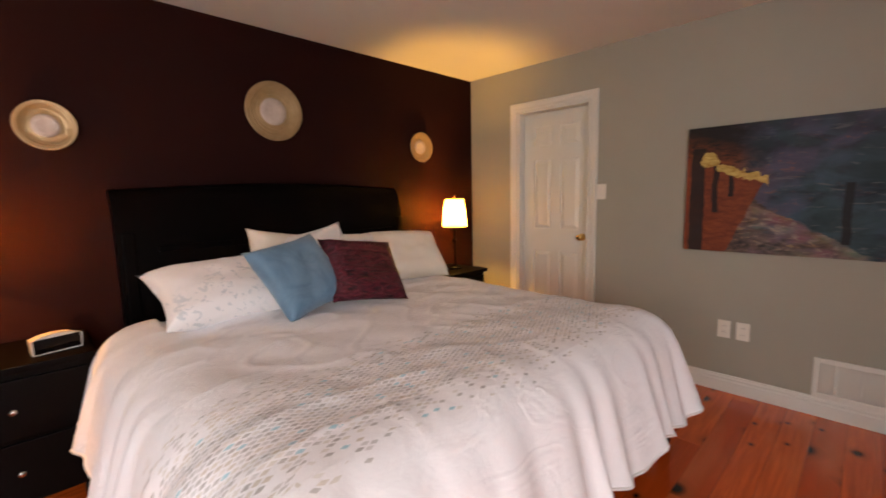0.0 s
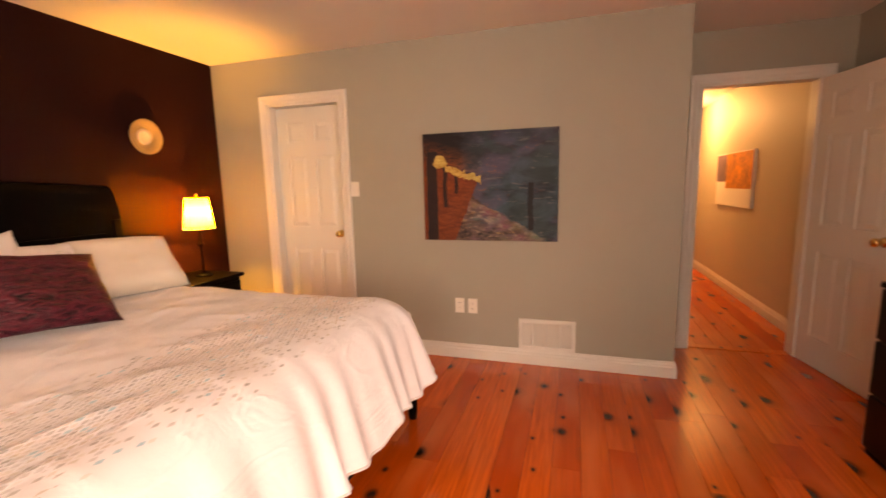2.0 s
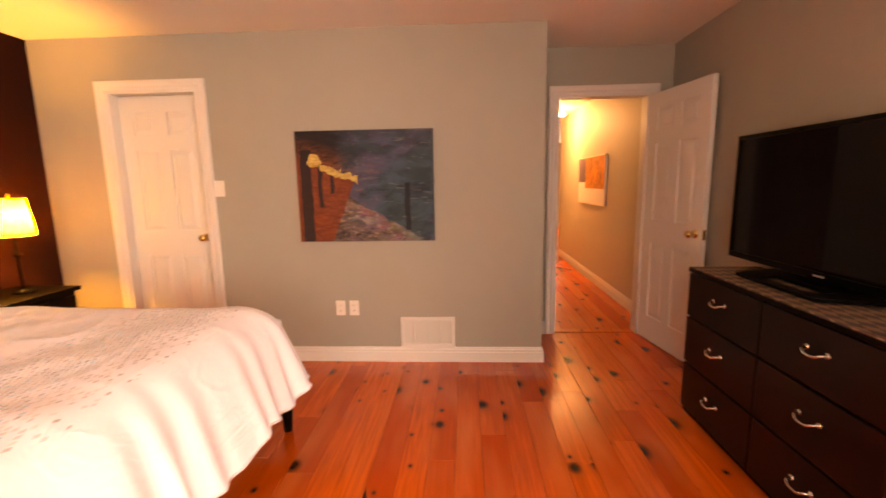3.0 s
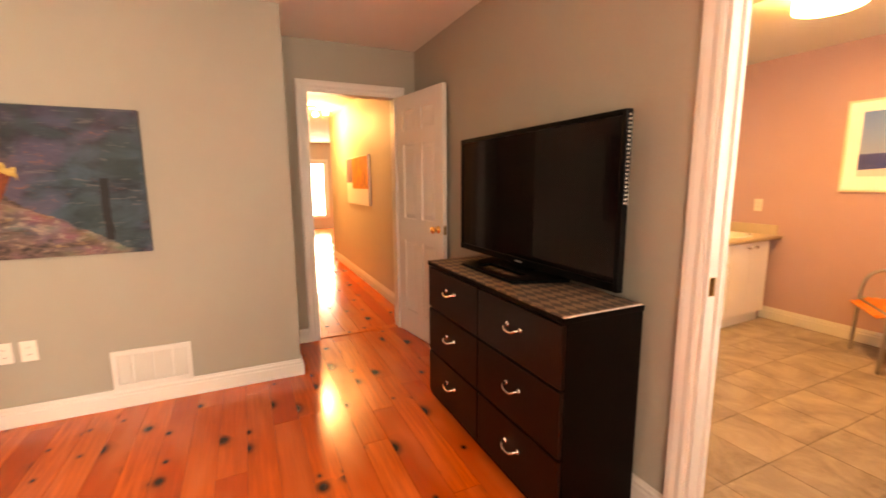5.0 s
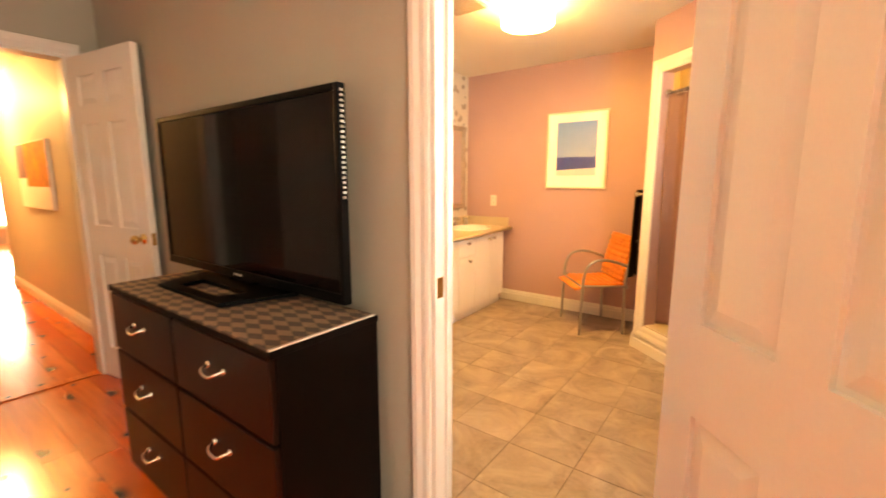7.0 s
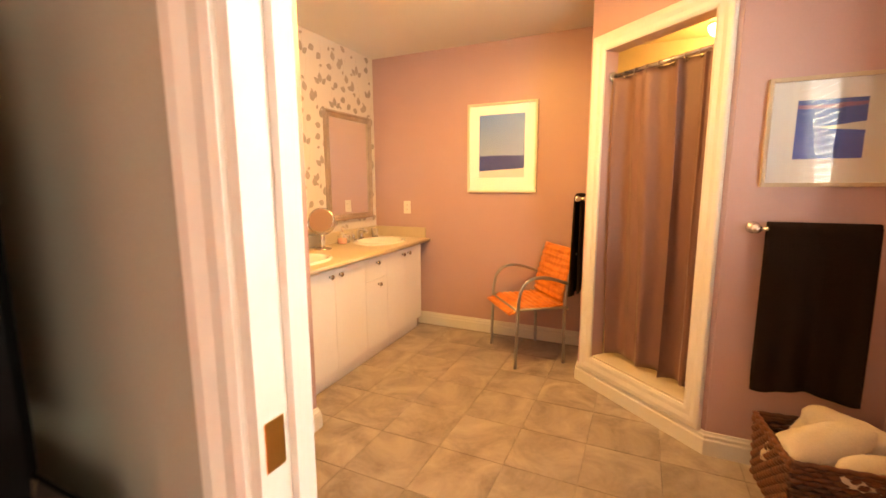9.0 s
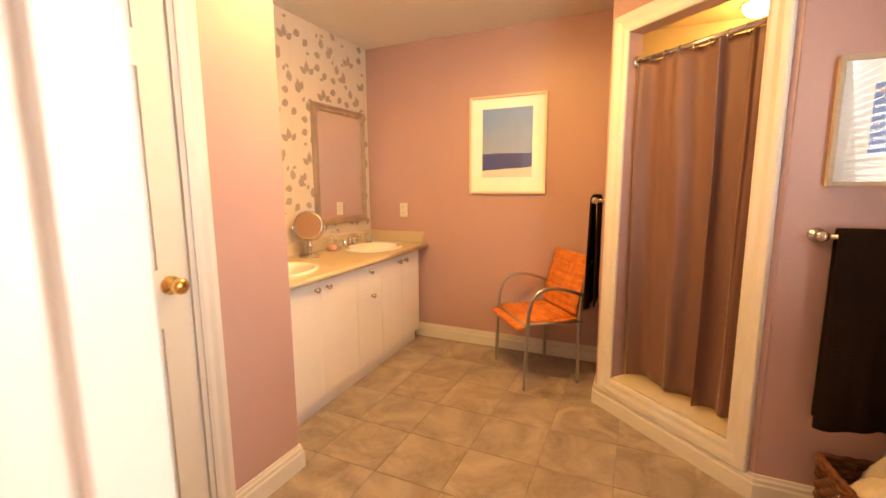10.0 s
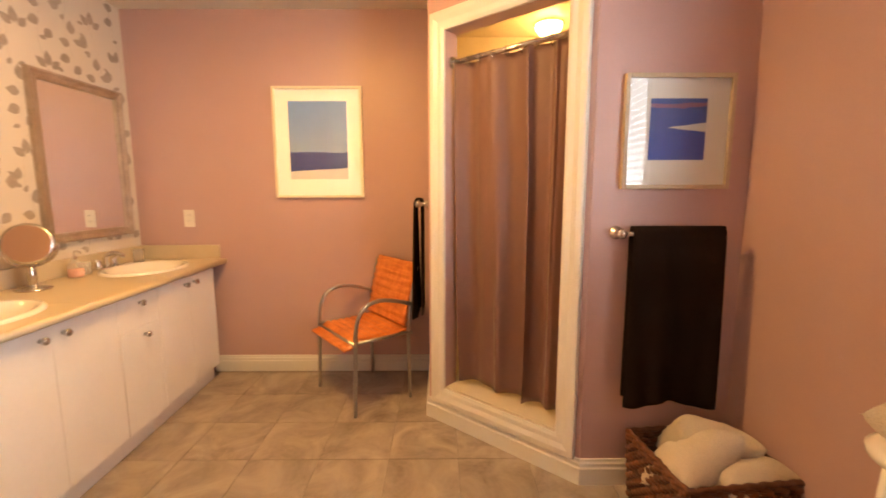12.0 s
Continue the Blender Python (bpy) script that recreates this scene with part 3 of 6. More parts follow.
# hall beyond the bedroom door
structure("wall_hall_south", B(XH + 0.12, 8.10, -1.81, -1.69, 0, CEIL), M_HALL, "beige hallway wall lit by spotlights")
structure("wall_hall_north", B(XH + 0.12, 9.20, -0.55, -0.43, 0, CEIL), M_HALL, "beige hallway wall")
structure("wall_hall_end", B(9.20, 9.32, -1.49, -0.43, 0, CEIL), M_HALL, "beige wall at the hallway's end")
structure("wall_far_south", B(7.98, 13.2, -3.30, -3.18, 0, CEIL), M_HALL, "beige wall of the far room")
structure("wall_far_side", B(7.98, 8.10, -3.18, -1.81, 0, CEIL), M_HALL, "beige side wall of the far room")
structure("wall_far_north", B(9.32, 13.2, -0.55, -0.43, 0, CEIL), M_HALL, "beige far room wall")
bm = bmesh.new()
box(bm, 13.0, 13.12, -3.18, -2.42, 0, CEIL)
box(bm, 13.0, 13.12, -1.88, -0.55, 0, CEIL)
box(bm, 13.0, 13.12, -2.42, -1.88, 0, 0.33)
box(bm, 13.0, 13.12, -2.42, -1.88, 1.90, CEIL)
structure("wall_far_window", bm, M_HALL, "beige wall with a bright tall window")
structure("ceiling_hall", B(XH + 0.12, 13.2, -3.30, -0.43, CEIL, CEIL + 0.12), M_CEIL, "off-white hallway ceiling", "ceiling")

# bath
VX, VY = 2.37, -2.972                            # wing wall beside the vanity
KY0, KY1 = -2.555, -1.875                         # cupboard door in the wing wall
structure("wall_bath_far", B(XR - 0.12, XV + 0.12, YF - 0.12, YF, 0, CEIL), M_PINK, "mauve painted bathroom wall")
structure("wall_vanity", B(XV, XV + 0.12, YF, VY + 0.12, 0, CEIL), M_PAPER, "cream wallpaper with grey leaf sprigs")
bm = bmesh.new()
box(bm, VX, VX + 0.12, VY, KY0, 0, CEIL)
box(bm, VX, VX + 0.12, KY0, KY1, DH, CEIL)
box(bm, VX, VX + 0.12, KY1, YB, 0, CEIL)
box(bm, VX + 0.12, XV, VY, VY + 0.12, 0, CEIL)
structure("wall_wing", bm, M_PINK, "mauve wing wall with a white cupboard door")
RY0, RY1, RZ0, RZ1 = -2.68, -1.90, 0.95, 2.10
bm = bmesh.new()
box(bm, XR - 0.12, XR, YF, RY0, 0, CEIL)
box(bm, XR - 0.12, XR, RY1, YB, 0, CEIL)
box(bm, XR - 0.12, XR, RY0, RY1, 0, RZ0)
box(bm, XR - 0.12, XR, RY0, RY1, RZ1, CEIL)
structure("wall_bath_window", bm, M_PINK, "mauve bathroom wall with a blind-covered window")
# bath side lining of the television wall
bm = bmesh.new()
box(bm, DX1, VX, YB - 0.012, YB, 0, CEIL)
box(bm, DX0, DX1, YB - 0.012, YB, DH, CEIL)
box(bm, XR, DX0, YB - 0.012, YB, 0, CEIL)
structure("wall_bath_door", bm, M_PINK, "mauve wall round the bathroom doorway")

# shower: a slanting front between the left side wall and the picture wall
YP = -3.580                                    # the wall with the picture and the towel
SA, SB = Vector((1.193, -4.160, 0)), Vector((0.530, YP, 0))
SD = (SB - SA).normalized()
SN = Vector((SD.y, -SD.x, 0))                   # points into the shower
SN = -SN if SN.y > 0 else SN
SL = (SB - SA).length
SM = Matrix(((SD.x, -SN.x, 0, SA.x), (SD.y, -SN.y, 0, SA.y), (0, 0, 1, 0), (0, 0, 0, 1)))   # x along the front, y out to the room
OX0, OX1, OZ0, OZ1 = 0.120, SL - 0.112, 0.195, 2.04
bm = bmesh.new()
box(bm, 0, OX0, -0.09, 0, 0, CEIL, m=SM)
box(bm, OX1, SL, -0.09, 0, 0, CEIL, m=SM)
box(bm, OX0, OX1, -0.09, 0, 0, OZ0, m=SM)
box(bm, OX0, OX1, -0.09, 0, OZ1, CEIL, m=SM)
structure("wall_shower_front", bm, M_PINK, "slanting mauve wall with the shower opening")
structure("wall_shower_side", B(SA.x - 0.08, SA.x, YF, SA.y - 0.005, 0, CEIL), M_PINK, "mauve side wall of the shower")
structure("wall_picture", B(XR, SB.x - 0.003, YP - 0.075, YP, 0, CEIL), M_PINK, "mauve wall with a picture and towel bar")
bm = bmesh.new()
SX = SA.x - 0.081
box(bm, SX - 0.012, SX, YF + 0.012, SA.y - 0.01, 0.10, 2.36)
box(bm, XR, SX, YF, YF + 0.012, 0.10, 2.36)
box(bm, XR, XR + 0.012, YF + 0.012, YP - 0.087, 0.10, 2.36)
box(bm, XR + 0.012, SB.x - 0.015, YP - 0.087, YP - 0.076, 0.10, 2.36)
structure("shower_lining", bm, M_SHOWERWALL, "pale tiled lining inside the shower")
structure("shower_sill", B(OX0 + 0.001, OX1 - 0.001, -0.13, 0.0, OZ0, OZ0 + 0.012, 0.004, m=SM), M_SHOWERWALL, "pale stone sill of the shower", "sill")


def prism(corners, z0, z1):
    bm = bmesh.new()
    lo, hi = [bm.verts.new((x, y, z0)) for x, y in corners], [bm.verts.new((x, y, z1)) for x, y in corners]
    for k in range(len(lo)):
        bm.faces.new((lo[k], lo[(k + 1) % len(lo)], hi[(k + 1) % len(lo)], hi[k]))
    bm.faces.new(lo)
    bm.faces.new(hi)
    return bm


CELL = [(XR + 0.013, YF + 0.013), (SX - 0.014, YF + 0.013), (SX - 0.014, SA.y - 0.05), (SB.x - 0.005, YP - 0.12), (SB.x - 0.035, YP - 0.09), (XR + 0.013, YP - 0.09)]
structure("shower_tray", prism(CELL, 0.03, 0.10), M_SHOWERWALL, "pale shower tray", "tray")
structure("shower_ceiling", prism(CELL, 2.24, 2.395), M_SHOWERWALL, "pale shower ceiling", "ceiling")

# ---- trim ----
BASE = [(0, 0), (0.018, 0), (0.018, 0.074), (0.013, 0.081), (0.013, 0.095), (0.008, 0.102), (0.006, 0.114), (0, 0.114)]


def baseboard(pts):
    tagged(link("baseboard", sweep([(x, y, 0.0) for x, y in pts], (0, 0, 1), BASE), M_TRIM), "white moulded baseboard along the wall", "baseboard", kind="structure")


baseboard([(XE, CY1 + 0.07), (XE, YN), (XW, YN), (XW, YS), (DX0 - 0.075, YS)])
baseboard([(DX1 + 0.075, YS), (XH, YS)])
baseboard([(XH, -0.683), (XH, -0.55), (XE - 0.0, -0.55), (XE, CY0 - 0.07)])
baseboard([(XH + 0.12, -1.69), (8.10, -1.69)])
baseboard([(9.20, -1.49), (9.20, -0.55)])
baseboard([(XR, YB - 0.014), (XR, YP), (SB.x, SB.y), (SA.x, SA.y), (SA.x, YF), (2.72, YF)])
baseboard([(VX, KY0 - 0.07), (VX, VY), (2.62, VY)][::-1])
CASE = [(0, 0), (0, 0.010), (0.012, 0.014), (0.030, 0.013), (0.048, 0.019), (0.066, 0.019), (0.070, 0.015), (0.070, 0)]


def casing(parent, left, right, top, n, wide=1.0, z0=0.0):
    """Moulded casing round an opening; left and right as seen by one who faces the wall."""
    pts = [(*left, z0), (*left, top), (*right, top), (*right, z0)]
    return part("casing", sweep(pts, n, [(a * wide, b) for a, b in CASE]), M_TRIM, parent)


def lining(parent, along, lo, hi, a0, a1, top, deep=0.018):
    """Jamb boards inside an opening that runs along x or y."""
    bm = bmesh.new()
    for s0, s1, z0, z1 in ((lo, lo + deep, 0, top - deep), (hi - deep, hi, 0, top - deep), (lo, hi, top - deep, top)):
        if along == "x":
            box(bm, s0, s1, a0 - 0.002, a1 + 0.002, z0, z1)
        else:
            box(bm, a0 - 0.002, a1 + 0.002, s0, s1, z0, z1)
    return part("jamb", bm, M_TRIM, parent)


def door_leaf(parent, wide, m, knob_side=1, faces=(1, -1), knobs=None):
    """A six-panel leaf, hinged at local x = 0; z up, thickness along y."""
    t = 0.0175
    bm = bmesh.new()
    box(bm, 0, wide, -t + 0.011, t - 0.011, 0.008, 2.022)
    st, mu = wide * 0.155, wide * 0.135
    xs = [(0, st), ((wide - mu) / 2, (wide + mu) / 2), (wide - st, wide)]
    zs = [(0.008, 0.215), (0.83, 1.02), (1.63, 1.735), (1.905, 2.022)]
    for s in faces:
        y0, y1 = (t - 0.011, t) if s > 0 else (-t, -t + 0.011)
        for a, b in xs:
            box(bm, a, b, y0, y1, 0.008, 2.022)
        for a, b in zs:
            box(bm, st, (wide - mu) / 2, y0, y1, a, b)
            box(bm, (wide + mu) / 2, wide - st, y0, y1, a, b)
    leaf = part("leaf", bm, M_DOOR, parent)
    leaf.matrix_basis = m
    for s in faces:
        for a, b in ((st, (wide - mu) / 2), ((wide + mu) / 2, wide - st)):
            for c, d in ((0.215, 0.83), (1.02, 1.63), (1.735, 1.905)):
                bm = bmesh.new()
                o, i = 0.010, 0.040
                yo, yi = s * (t - 0.0108), s * (t - 0.002)
                ring0 = [bm.verts.new((x, yo, z)) for x, z in ((a + o, c + o), (b - o, c + o), (b - o, d - o), (a + o, d - o))]
                ring1 = [bm.verts.new((x, yi, z)) for x, z in ((a + i, c + i), (b - i, c + i), (b - i, d - i), (a + i, d - i))]
                for k in range(4):
                    bm.faces.new((ring0[k], ring0[(k + 1) % 4], ring1[(k + 1) % 4], ring1[k]))
                bm.faces.new(ring1)
                part("panel", bm, M_DOOR, leaf)
    kx = wide - 0.065 if knob_side > 0 else 0.065
    for s in knobs or faces:
        prof = [(0.0, 0.0), (0.031, 0.0), (0.031, 0.006), (0.014, 0.010), (0.011, 0.026), (0.020, 0.034), (0.027, 0.046), (0.026, 0.058), (0.016, 0.067), (0.0, 0.069)]
        part("knob", lathe([(r, s * (t + h)) for r, h in prof], (kx, 0, 0.965), "y", 24), M_BRASS, leaf, "polished brass door knob", True)
    part("latch", B(wide - 0.0005, wide + 0.0015, -0.011, 0.011, 0.93, 1.0), M_BRASS, leaf, "brass latch plate")
    return leaf


def hinge_m(x, y, degrees):
    return pose(x, y, 0, 0, 0, degrees)


door = thing("door_1", "white six-panel closet door, closed, with brass knob", "door", kind="structure")
casing(door, (XE, CY1), (XE, CY0), DH, (-1, 0, 0))
lining(door, "y", CY0, CY1, XE, XE + 0.12, DH)
door_leaf(door, CY1 - CY0 - 0.042, hinge_m(XE + 0.098, CY1 - 0.021, -90), 1, faces=(-1,))
part("stop", B(XE + 0.06, XE + 0.078, CY0 + 0.0185, CY0 + 0.03, 0, DH - 0.02), M_TRIM, door)

door = thing("door_2", "white six-panel hall door standing open against the wall", "door", kind="structure")
casing(door, (XH, HY1), (XH, HY0), DH, (-1, 0, 0))
lining(door, "y", HY0, HY1, XH, XH + 0.12, DH)
door_leaf(door, 0.70, hinge_m(XH - 0.022, HY0 - 0.01, 189), 1, knobs=(-1,))

door = thing("door_3", "white six-panel bathroom door, swung open into the bedroom", "door", kind="structure")
casing(door, (DX1, YS), (DX0, YS), DH, (0, 1, 0))
casing(door, (DX0, YB - 0.012), (DX1, YB - 0.012), DH, (0, -1, 0))
lining(door, "x", DX0, DX1, YB - 0.012, YS, DH)
part("stop", B(DX1 - 0.03, DX1 - 0.0185, YB + 0.01, YS - 0.045, 0, DH - 0.02), M_TRIM, door)
part("strike_plate", B(DX1 - 0.0205, DX1 - 0.0182, YS - 0.036, YS - 0.006, 0.935, 1.00, 0.0006, 1), M_BRASS, door, "brass strike plate on the jamb")
door_leaf(door, 0.63, hinge_m(DX0 + 0.006, YS - 0.01, 130), 1)

door = thing("door_4", "white six-panel cupboard door with brass knob", "door", kind="structure")
casing(door, (VX, KY1), (VX, KY0), DH, (-1, 0, 0))
lining(door, "y", KY0, KY1, VX, VX + 0.12, DH)
door_leaf(door, KY1 - KY0 - 0.042, hinge_m(VX + 0.024, KY1 - 0.021, -90), 1, faces=(-1,))

# shower trim
shower_trim = thing("shower_trim", "white moulded casing round the shower opening", "casing", kind="structure")
pa, pb = SM @ Vector((OX0, 0, 0)), SM @ Vector((OX1, 0, 0))
out = -SN
rt = Vector((0, 0, 1)).cross(out)
lft, rgt = (pa, pb) if (pb - pa).dot(rt) > 0 else (pb, pa)
mid = (lft + rgt) / 2
ring = [(mid.x, mid.y, OZ0), (lft.x, lft.y, OZ0), (lft.x, lft.y, OZ1), (rgt.x, rgt.y, OZ1), (rgt.x, rgt.y, OZ0), (mid.x, mid.y, OZ0)]
part("casing", sweep([Vector(q) + out * 0.001 for q in ring], out, [(a * 1.28, b * 1.2) for a, b in CASE]), M_TRIM, shower_trim)

# ---- windows ----


def window(name, label, face, lo, hi, z0, z1, out_sign, blind, m=None):
    """A window in a wall across x at face; the outside lies at out_sign."""
    w = thing(name, label, "window", m, kind="structure")
    o = out_sign
    bm = bmesh.new()
    for a, b, c, d in ((lo, lo + 0.05, z0, z1), (hi - 0.05, hi, z0, z1), (lo + 0.05, hi - 0.05, z0, z0 + 0.05), (lo + 0.05, hi - 0.05, z1 - 0.05, z1)):
        box(bm, face + o * 0.06, face + o * 0.11, a, b, c, d)
    part("window_frame", bm, M_TRIM, w)
    part("pane", B(face + o * 0.08, face + o * 0.086, lo + 0.05, hi - 0.05, z0 + 0.05, z1 - 0.05), M_CLEAR, w).visible_shadow = False
    part("window_sill", B(face - o * 0.03, face + o * 0.06, lo, hi, z0 - 0.02, z0 + 0.002, 0.004), M_TRIM, w)
    n = Vector((-o, 0, 0))
    l, r = ((face, lo), (face, hi)) if Vector((0, 0, 1)).cross(n).y > 0 else ((face, hi), (face, lo))
    casing(w, l, r, z1, n, 1.0, z0)
    if blind:
        z = z0 + 0.03
        first = None
        while z < z1 - 0.05:
            if first is None:
                first = part("slat", B(-0.024, 0.024, lo + 0.012, hi - 0.012, -0.0012, 0.0012), M_BLIND, w)
                s = first
            else:
                s = new("slat", first.data)
                s.parent = w
            s.matrix_basis = pose(face + o * 0.03, 0, z, 0, o * 10, 0)
            z += 0.043
        part("headrail", B(face + o * 0.005, face + o * 0.055, lo + 0.01, hi - 0.01, z1 - 0.045, z1 - 0.004, 0.003), M_BLIND, w)
    return w


window("window_1", "white framed bedroom window with daylight behind it", 0.0, -WX1, -WX0, WZ0, WZ1, -1, False, pose(0, YS, 0, 0, 0, 90))
# unseen window, added to go with the west fill lamp
window("window_4", "unseen white framed window added to the side wall for fill light", XW, WY0, WY1, WZ0, WZ1, -1, False)
window("window_2", "bathroom window with white horizontal blinds", XR, RY0, RY1, RZ0, RZ1, -1, True)
window("window_3", "tall bright window at the end of the hallway", 13.0, -2.42, -1.88, 0.33, 1.90, 1, False)
tagged(link("backdrop", B(13.6, 13.62, -5.2, 0.6, -1.0, 3.4), M_DAYPANE), "bright overcast daylight outside the far window", "backdrop", kind="structure")
tagged(link("ground", B(-60, 60, -60, 60, -0.42, -0.40), plain("outside_ground", (0.16, 0.17, 0.11), 0.9)), "plain ground outside the house", "ground", kind="structure")

# ---- bedroom things ----
BX0, BX1, BY0, BY1, BZ = 0.42, 2.36, 0.90, 3.00, 0.70


def make_bed():
    bed = thing("bed", "king bed frame with black sleigh headboard", "bed")
    bm = bmesh.new()
    # the sleigh profile: upright, leaning back at the top and rolled over
    front = [(0.02, 0.10), (0.02, 0.85), (0.025, 1.05), (0.045, 1.23), (0.075, 1.335), (0.105, 1.382), (0.135, 1.397)]
    back = [(0.155, 1.382), (0.150, 1.362), (0.125, 1.345), (0.095, 1.29), (0.075, 1.20), (0.065, 1.05), (0.062, 0.85), (0.062, 0.10)]
    prof = front + back
    n = 24
    rings = []
    for i in range(n + 1):
        u = i / n
        x = 0.445 + u * 1.835
        crown = 0.030 * math.sin(math.pi * u)
        rings.append([bm.verts.new((x, 2.94 + a, z + (crown * max(0.0, (z - 0.8) / 0.5)))) for a, z in prof])
    k = len(prof)
    for a, b in zip(rings, rings[1:]):
        for j in range(k):
            bm.faces.new((a[j], a[(j + 1) % k], b[(j + 1) % k], b[j]))
    for cap in (bm.faces.new(rings[0]), bm.faces.new(rings[-1])):
        for e in cap.edges:
            e.smooth = False
    part("headboard", bm, M_HEADBOARD, bed, "black stained sleigh headboard", True)
    part("panel_moulding", B(0.62, 2.16, 2.950, 2.966, 1.07, 1.10, 0.005), M_HEADBOARD, bed)
    for x in (0.465, 2.205):
        part("stile", B(x, x + 0.055, 2.945, 2.962, 0.10, 1.18, 0.006), M_HEADBOARD, bed)
    for x in (0.45, 2.205):
        part("leg", B(x, x + 0.07, 2.945, 3.01, 0.0, 0.10, 0.006), M_HEADBOARD, bed)
    for x in (0.44, 2.375):
        part("side_rail", B(x, x + 0.035, 0.99, 2.96, 0.20, 0.36, 0.005), M_ESPRESSO, bed)
    part("foot_rail", B(0.44, 2.41, 0.955, 0.99, 0.20, 0.36, 0.005), M_ESPRESSO, bed)
    for x in (0.47, 2.375):
        part("leg", lathe([(0.032, 0.20), (0.034, 0.17), (0.026, 0.05), (0.022, 0.0)], (x + 0.02, 1.01, 0), "z", 16), M_ESPRESSO, bed, "", True)
    tagged(link("mattress", B(0.45, 2.385, 0.98, 2.93, 0.36, 0.665, 0.05, 4), M_SHEET), "white sheeted king mattress on the bed frame", "mattress")


def make_duvet_cover():
    """A quilt over mattress and sides: flat on top, falling away in a long curve, hanging in folds."""
    def fall(last, reach=0.40):
        """Running (out, down) along the falling cloth, every centimetre."""
        run, a, b = [(0.0, 0.0)], 0.0, 0.0
        for k in range(110):
            t = min(1.0, (k + 0.5) / 100 / reach)
            ang = radians(last) * t * t * (3 - 2 * t)
            a, b = a + 0.01 * math.cos(ang), b + 0.01 * math.sin(ang)
            run.append((a, b))
        return run

    def along(run, s):
        i = min(int(s * 100), len(run) - 2)
        f = s * 100 - i
        return (run[i][0] * (1 - f) + run[i + 1][0] * f, run[i][1] * (1 - f) + run[i + 1][1] * f)

    right, left, foot = fall(72, 0.38), fall(76, 0.40), fall(74, 0.36)
    xl, xr, yf, yh, top = 0.54, 2.11, 1.185, 2.72, BZ + 0.072
    hang = 0.630
    total_u, total_v = xr - xl + 2 * hang, yh - yf + hang

    def at(u, v):
        su, sv = u * total_u - hang, v * total_v - hang
        dx = -su if su < 0 else max(0.0, su - (xr - xl))
        side = -1 if su < 0 else 1
        dy = max(0.0, -sv)
        s = max(dx, dy)
        x0, y0 = min(max(xl + su, xl), xr), max(yf + sv, yf)
        puff = 0.015 * noise.noise(Vector((x0 * 2.0 + dx, y0 * 2.2 - dy, 0.3))) + 0.009 * noise.noise(Vector((x0 * 6.0 + y0 * 3, y0 * 5.0, 1.3)))
        ridge = (1 - abs(noise.noise(Vector((x0 * 1.3, y0 * 6.5 + x0 * 1.6, 4.0))))) ** 9
        ridge2 = (1 - abs(noise.noise(Vector((x0 * 4.0 - y0 * 3, y0 * 5.0 + x0, 9.0))))) ** 10
        crease = 0.006 * ridge * max(0.0, 0.4 + noise.noise(Vector((x0 * 2, y0 * 2, 7)))) + 0.006 * ridge2
        if s == 0:
            return (x0, y0, top + puff + crease - 0.02 * max(0.0, (y0 - 2.45) / 0.27))
        wx = dx / (dx + dy)
        ang = wx * math.pi / 2
        run = right if side > 0 else left
        ox, zx = along(run, s)
        oy, zy = along(foot, s)
        k = wx * wx * (3 - 2 * wx)
        down = zx * k + zy * (1 - k)
        # way along the hem, carried on round the corner
        if dx and dy:
            way = xr + 0.55 * ang if side > 0 else xl - 0.55 * ang
        elif dx:
            way = (xr + 0.86 + y0 - yf) if side > 0 else (xl - 0.86 - (y0 - yf))
        else:
            way = x0
        g = min(1.0, max(0.0, (s - 0.12) / 0.45))
        fold = g * (0.038 * noise.noise(Vector((way * 9.0, s * 0.7, 2.0))) + 0.030 * math.sin(way * 33 + 2.2 * noise.noise(Vector((way * 3, 0, 5)))) * (0.5 + noise.noise(Vector((way * 2.5, 1, 1)))))
        hx, hy = math.sin(ang), math.cos(ang)
        if not dy:
            hx, hy = 1.0, 0.0
        if not dx:
            hx, hy = 0.0, 1.0
        px = x0 + side * hx * (ox + fold)
        py = y0 - hy * (oy + fold)
        if dx and dy:
            # keep the corner full
            e = 1 + 0.20 * math.sin(2 * ang)
            px, py = x0 + side * hx * (ox * e + fold), y0 - hy * (oy * e + fold)
        hem = 0.025 * noise.noise(Vector((way * 4.0, 3, 3)))
        return (px, py, max(0.20, top + (puff + crease) * max(0.0, 1 - s / 0.35) - down + hem * g))

    bm = grid(at, 210, 190, uv=lambda u, v: (u * total_u, v * total_v - hang + 0.25))
    ob = link("duvet", bm, M_DUVET, None, True)
    mod = ob.modifiers.new("thickness", "SOLIDIFY")
    mod.thickness, mod.offset = 0.020, -1
    tagged(ob, "white duvet with a band of small tan and blue diamonds", "duvet")
    hem = [at(0.0, 1 - k / 60) for k in range(61)] + [at(k / 120, 0.0) for k in range(1, 121)] + [at(1.0, k / 60) for k in range(1, 61)]
    part("hem", tube(hem, 0.006, 6), M_SHEET, ob, "stitched white hem", True)


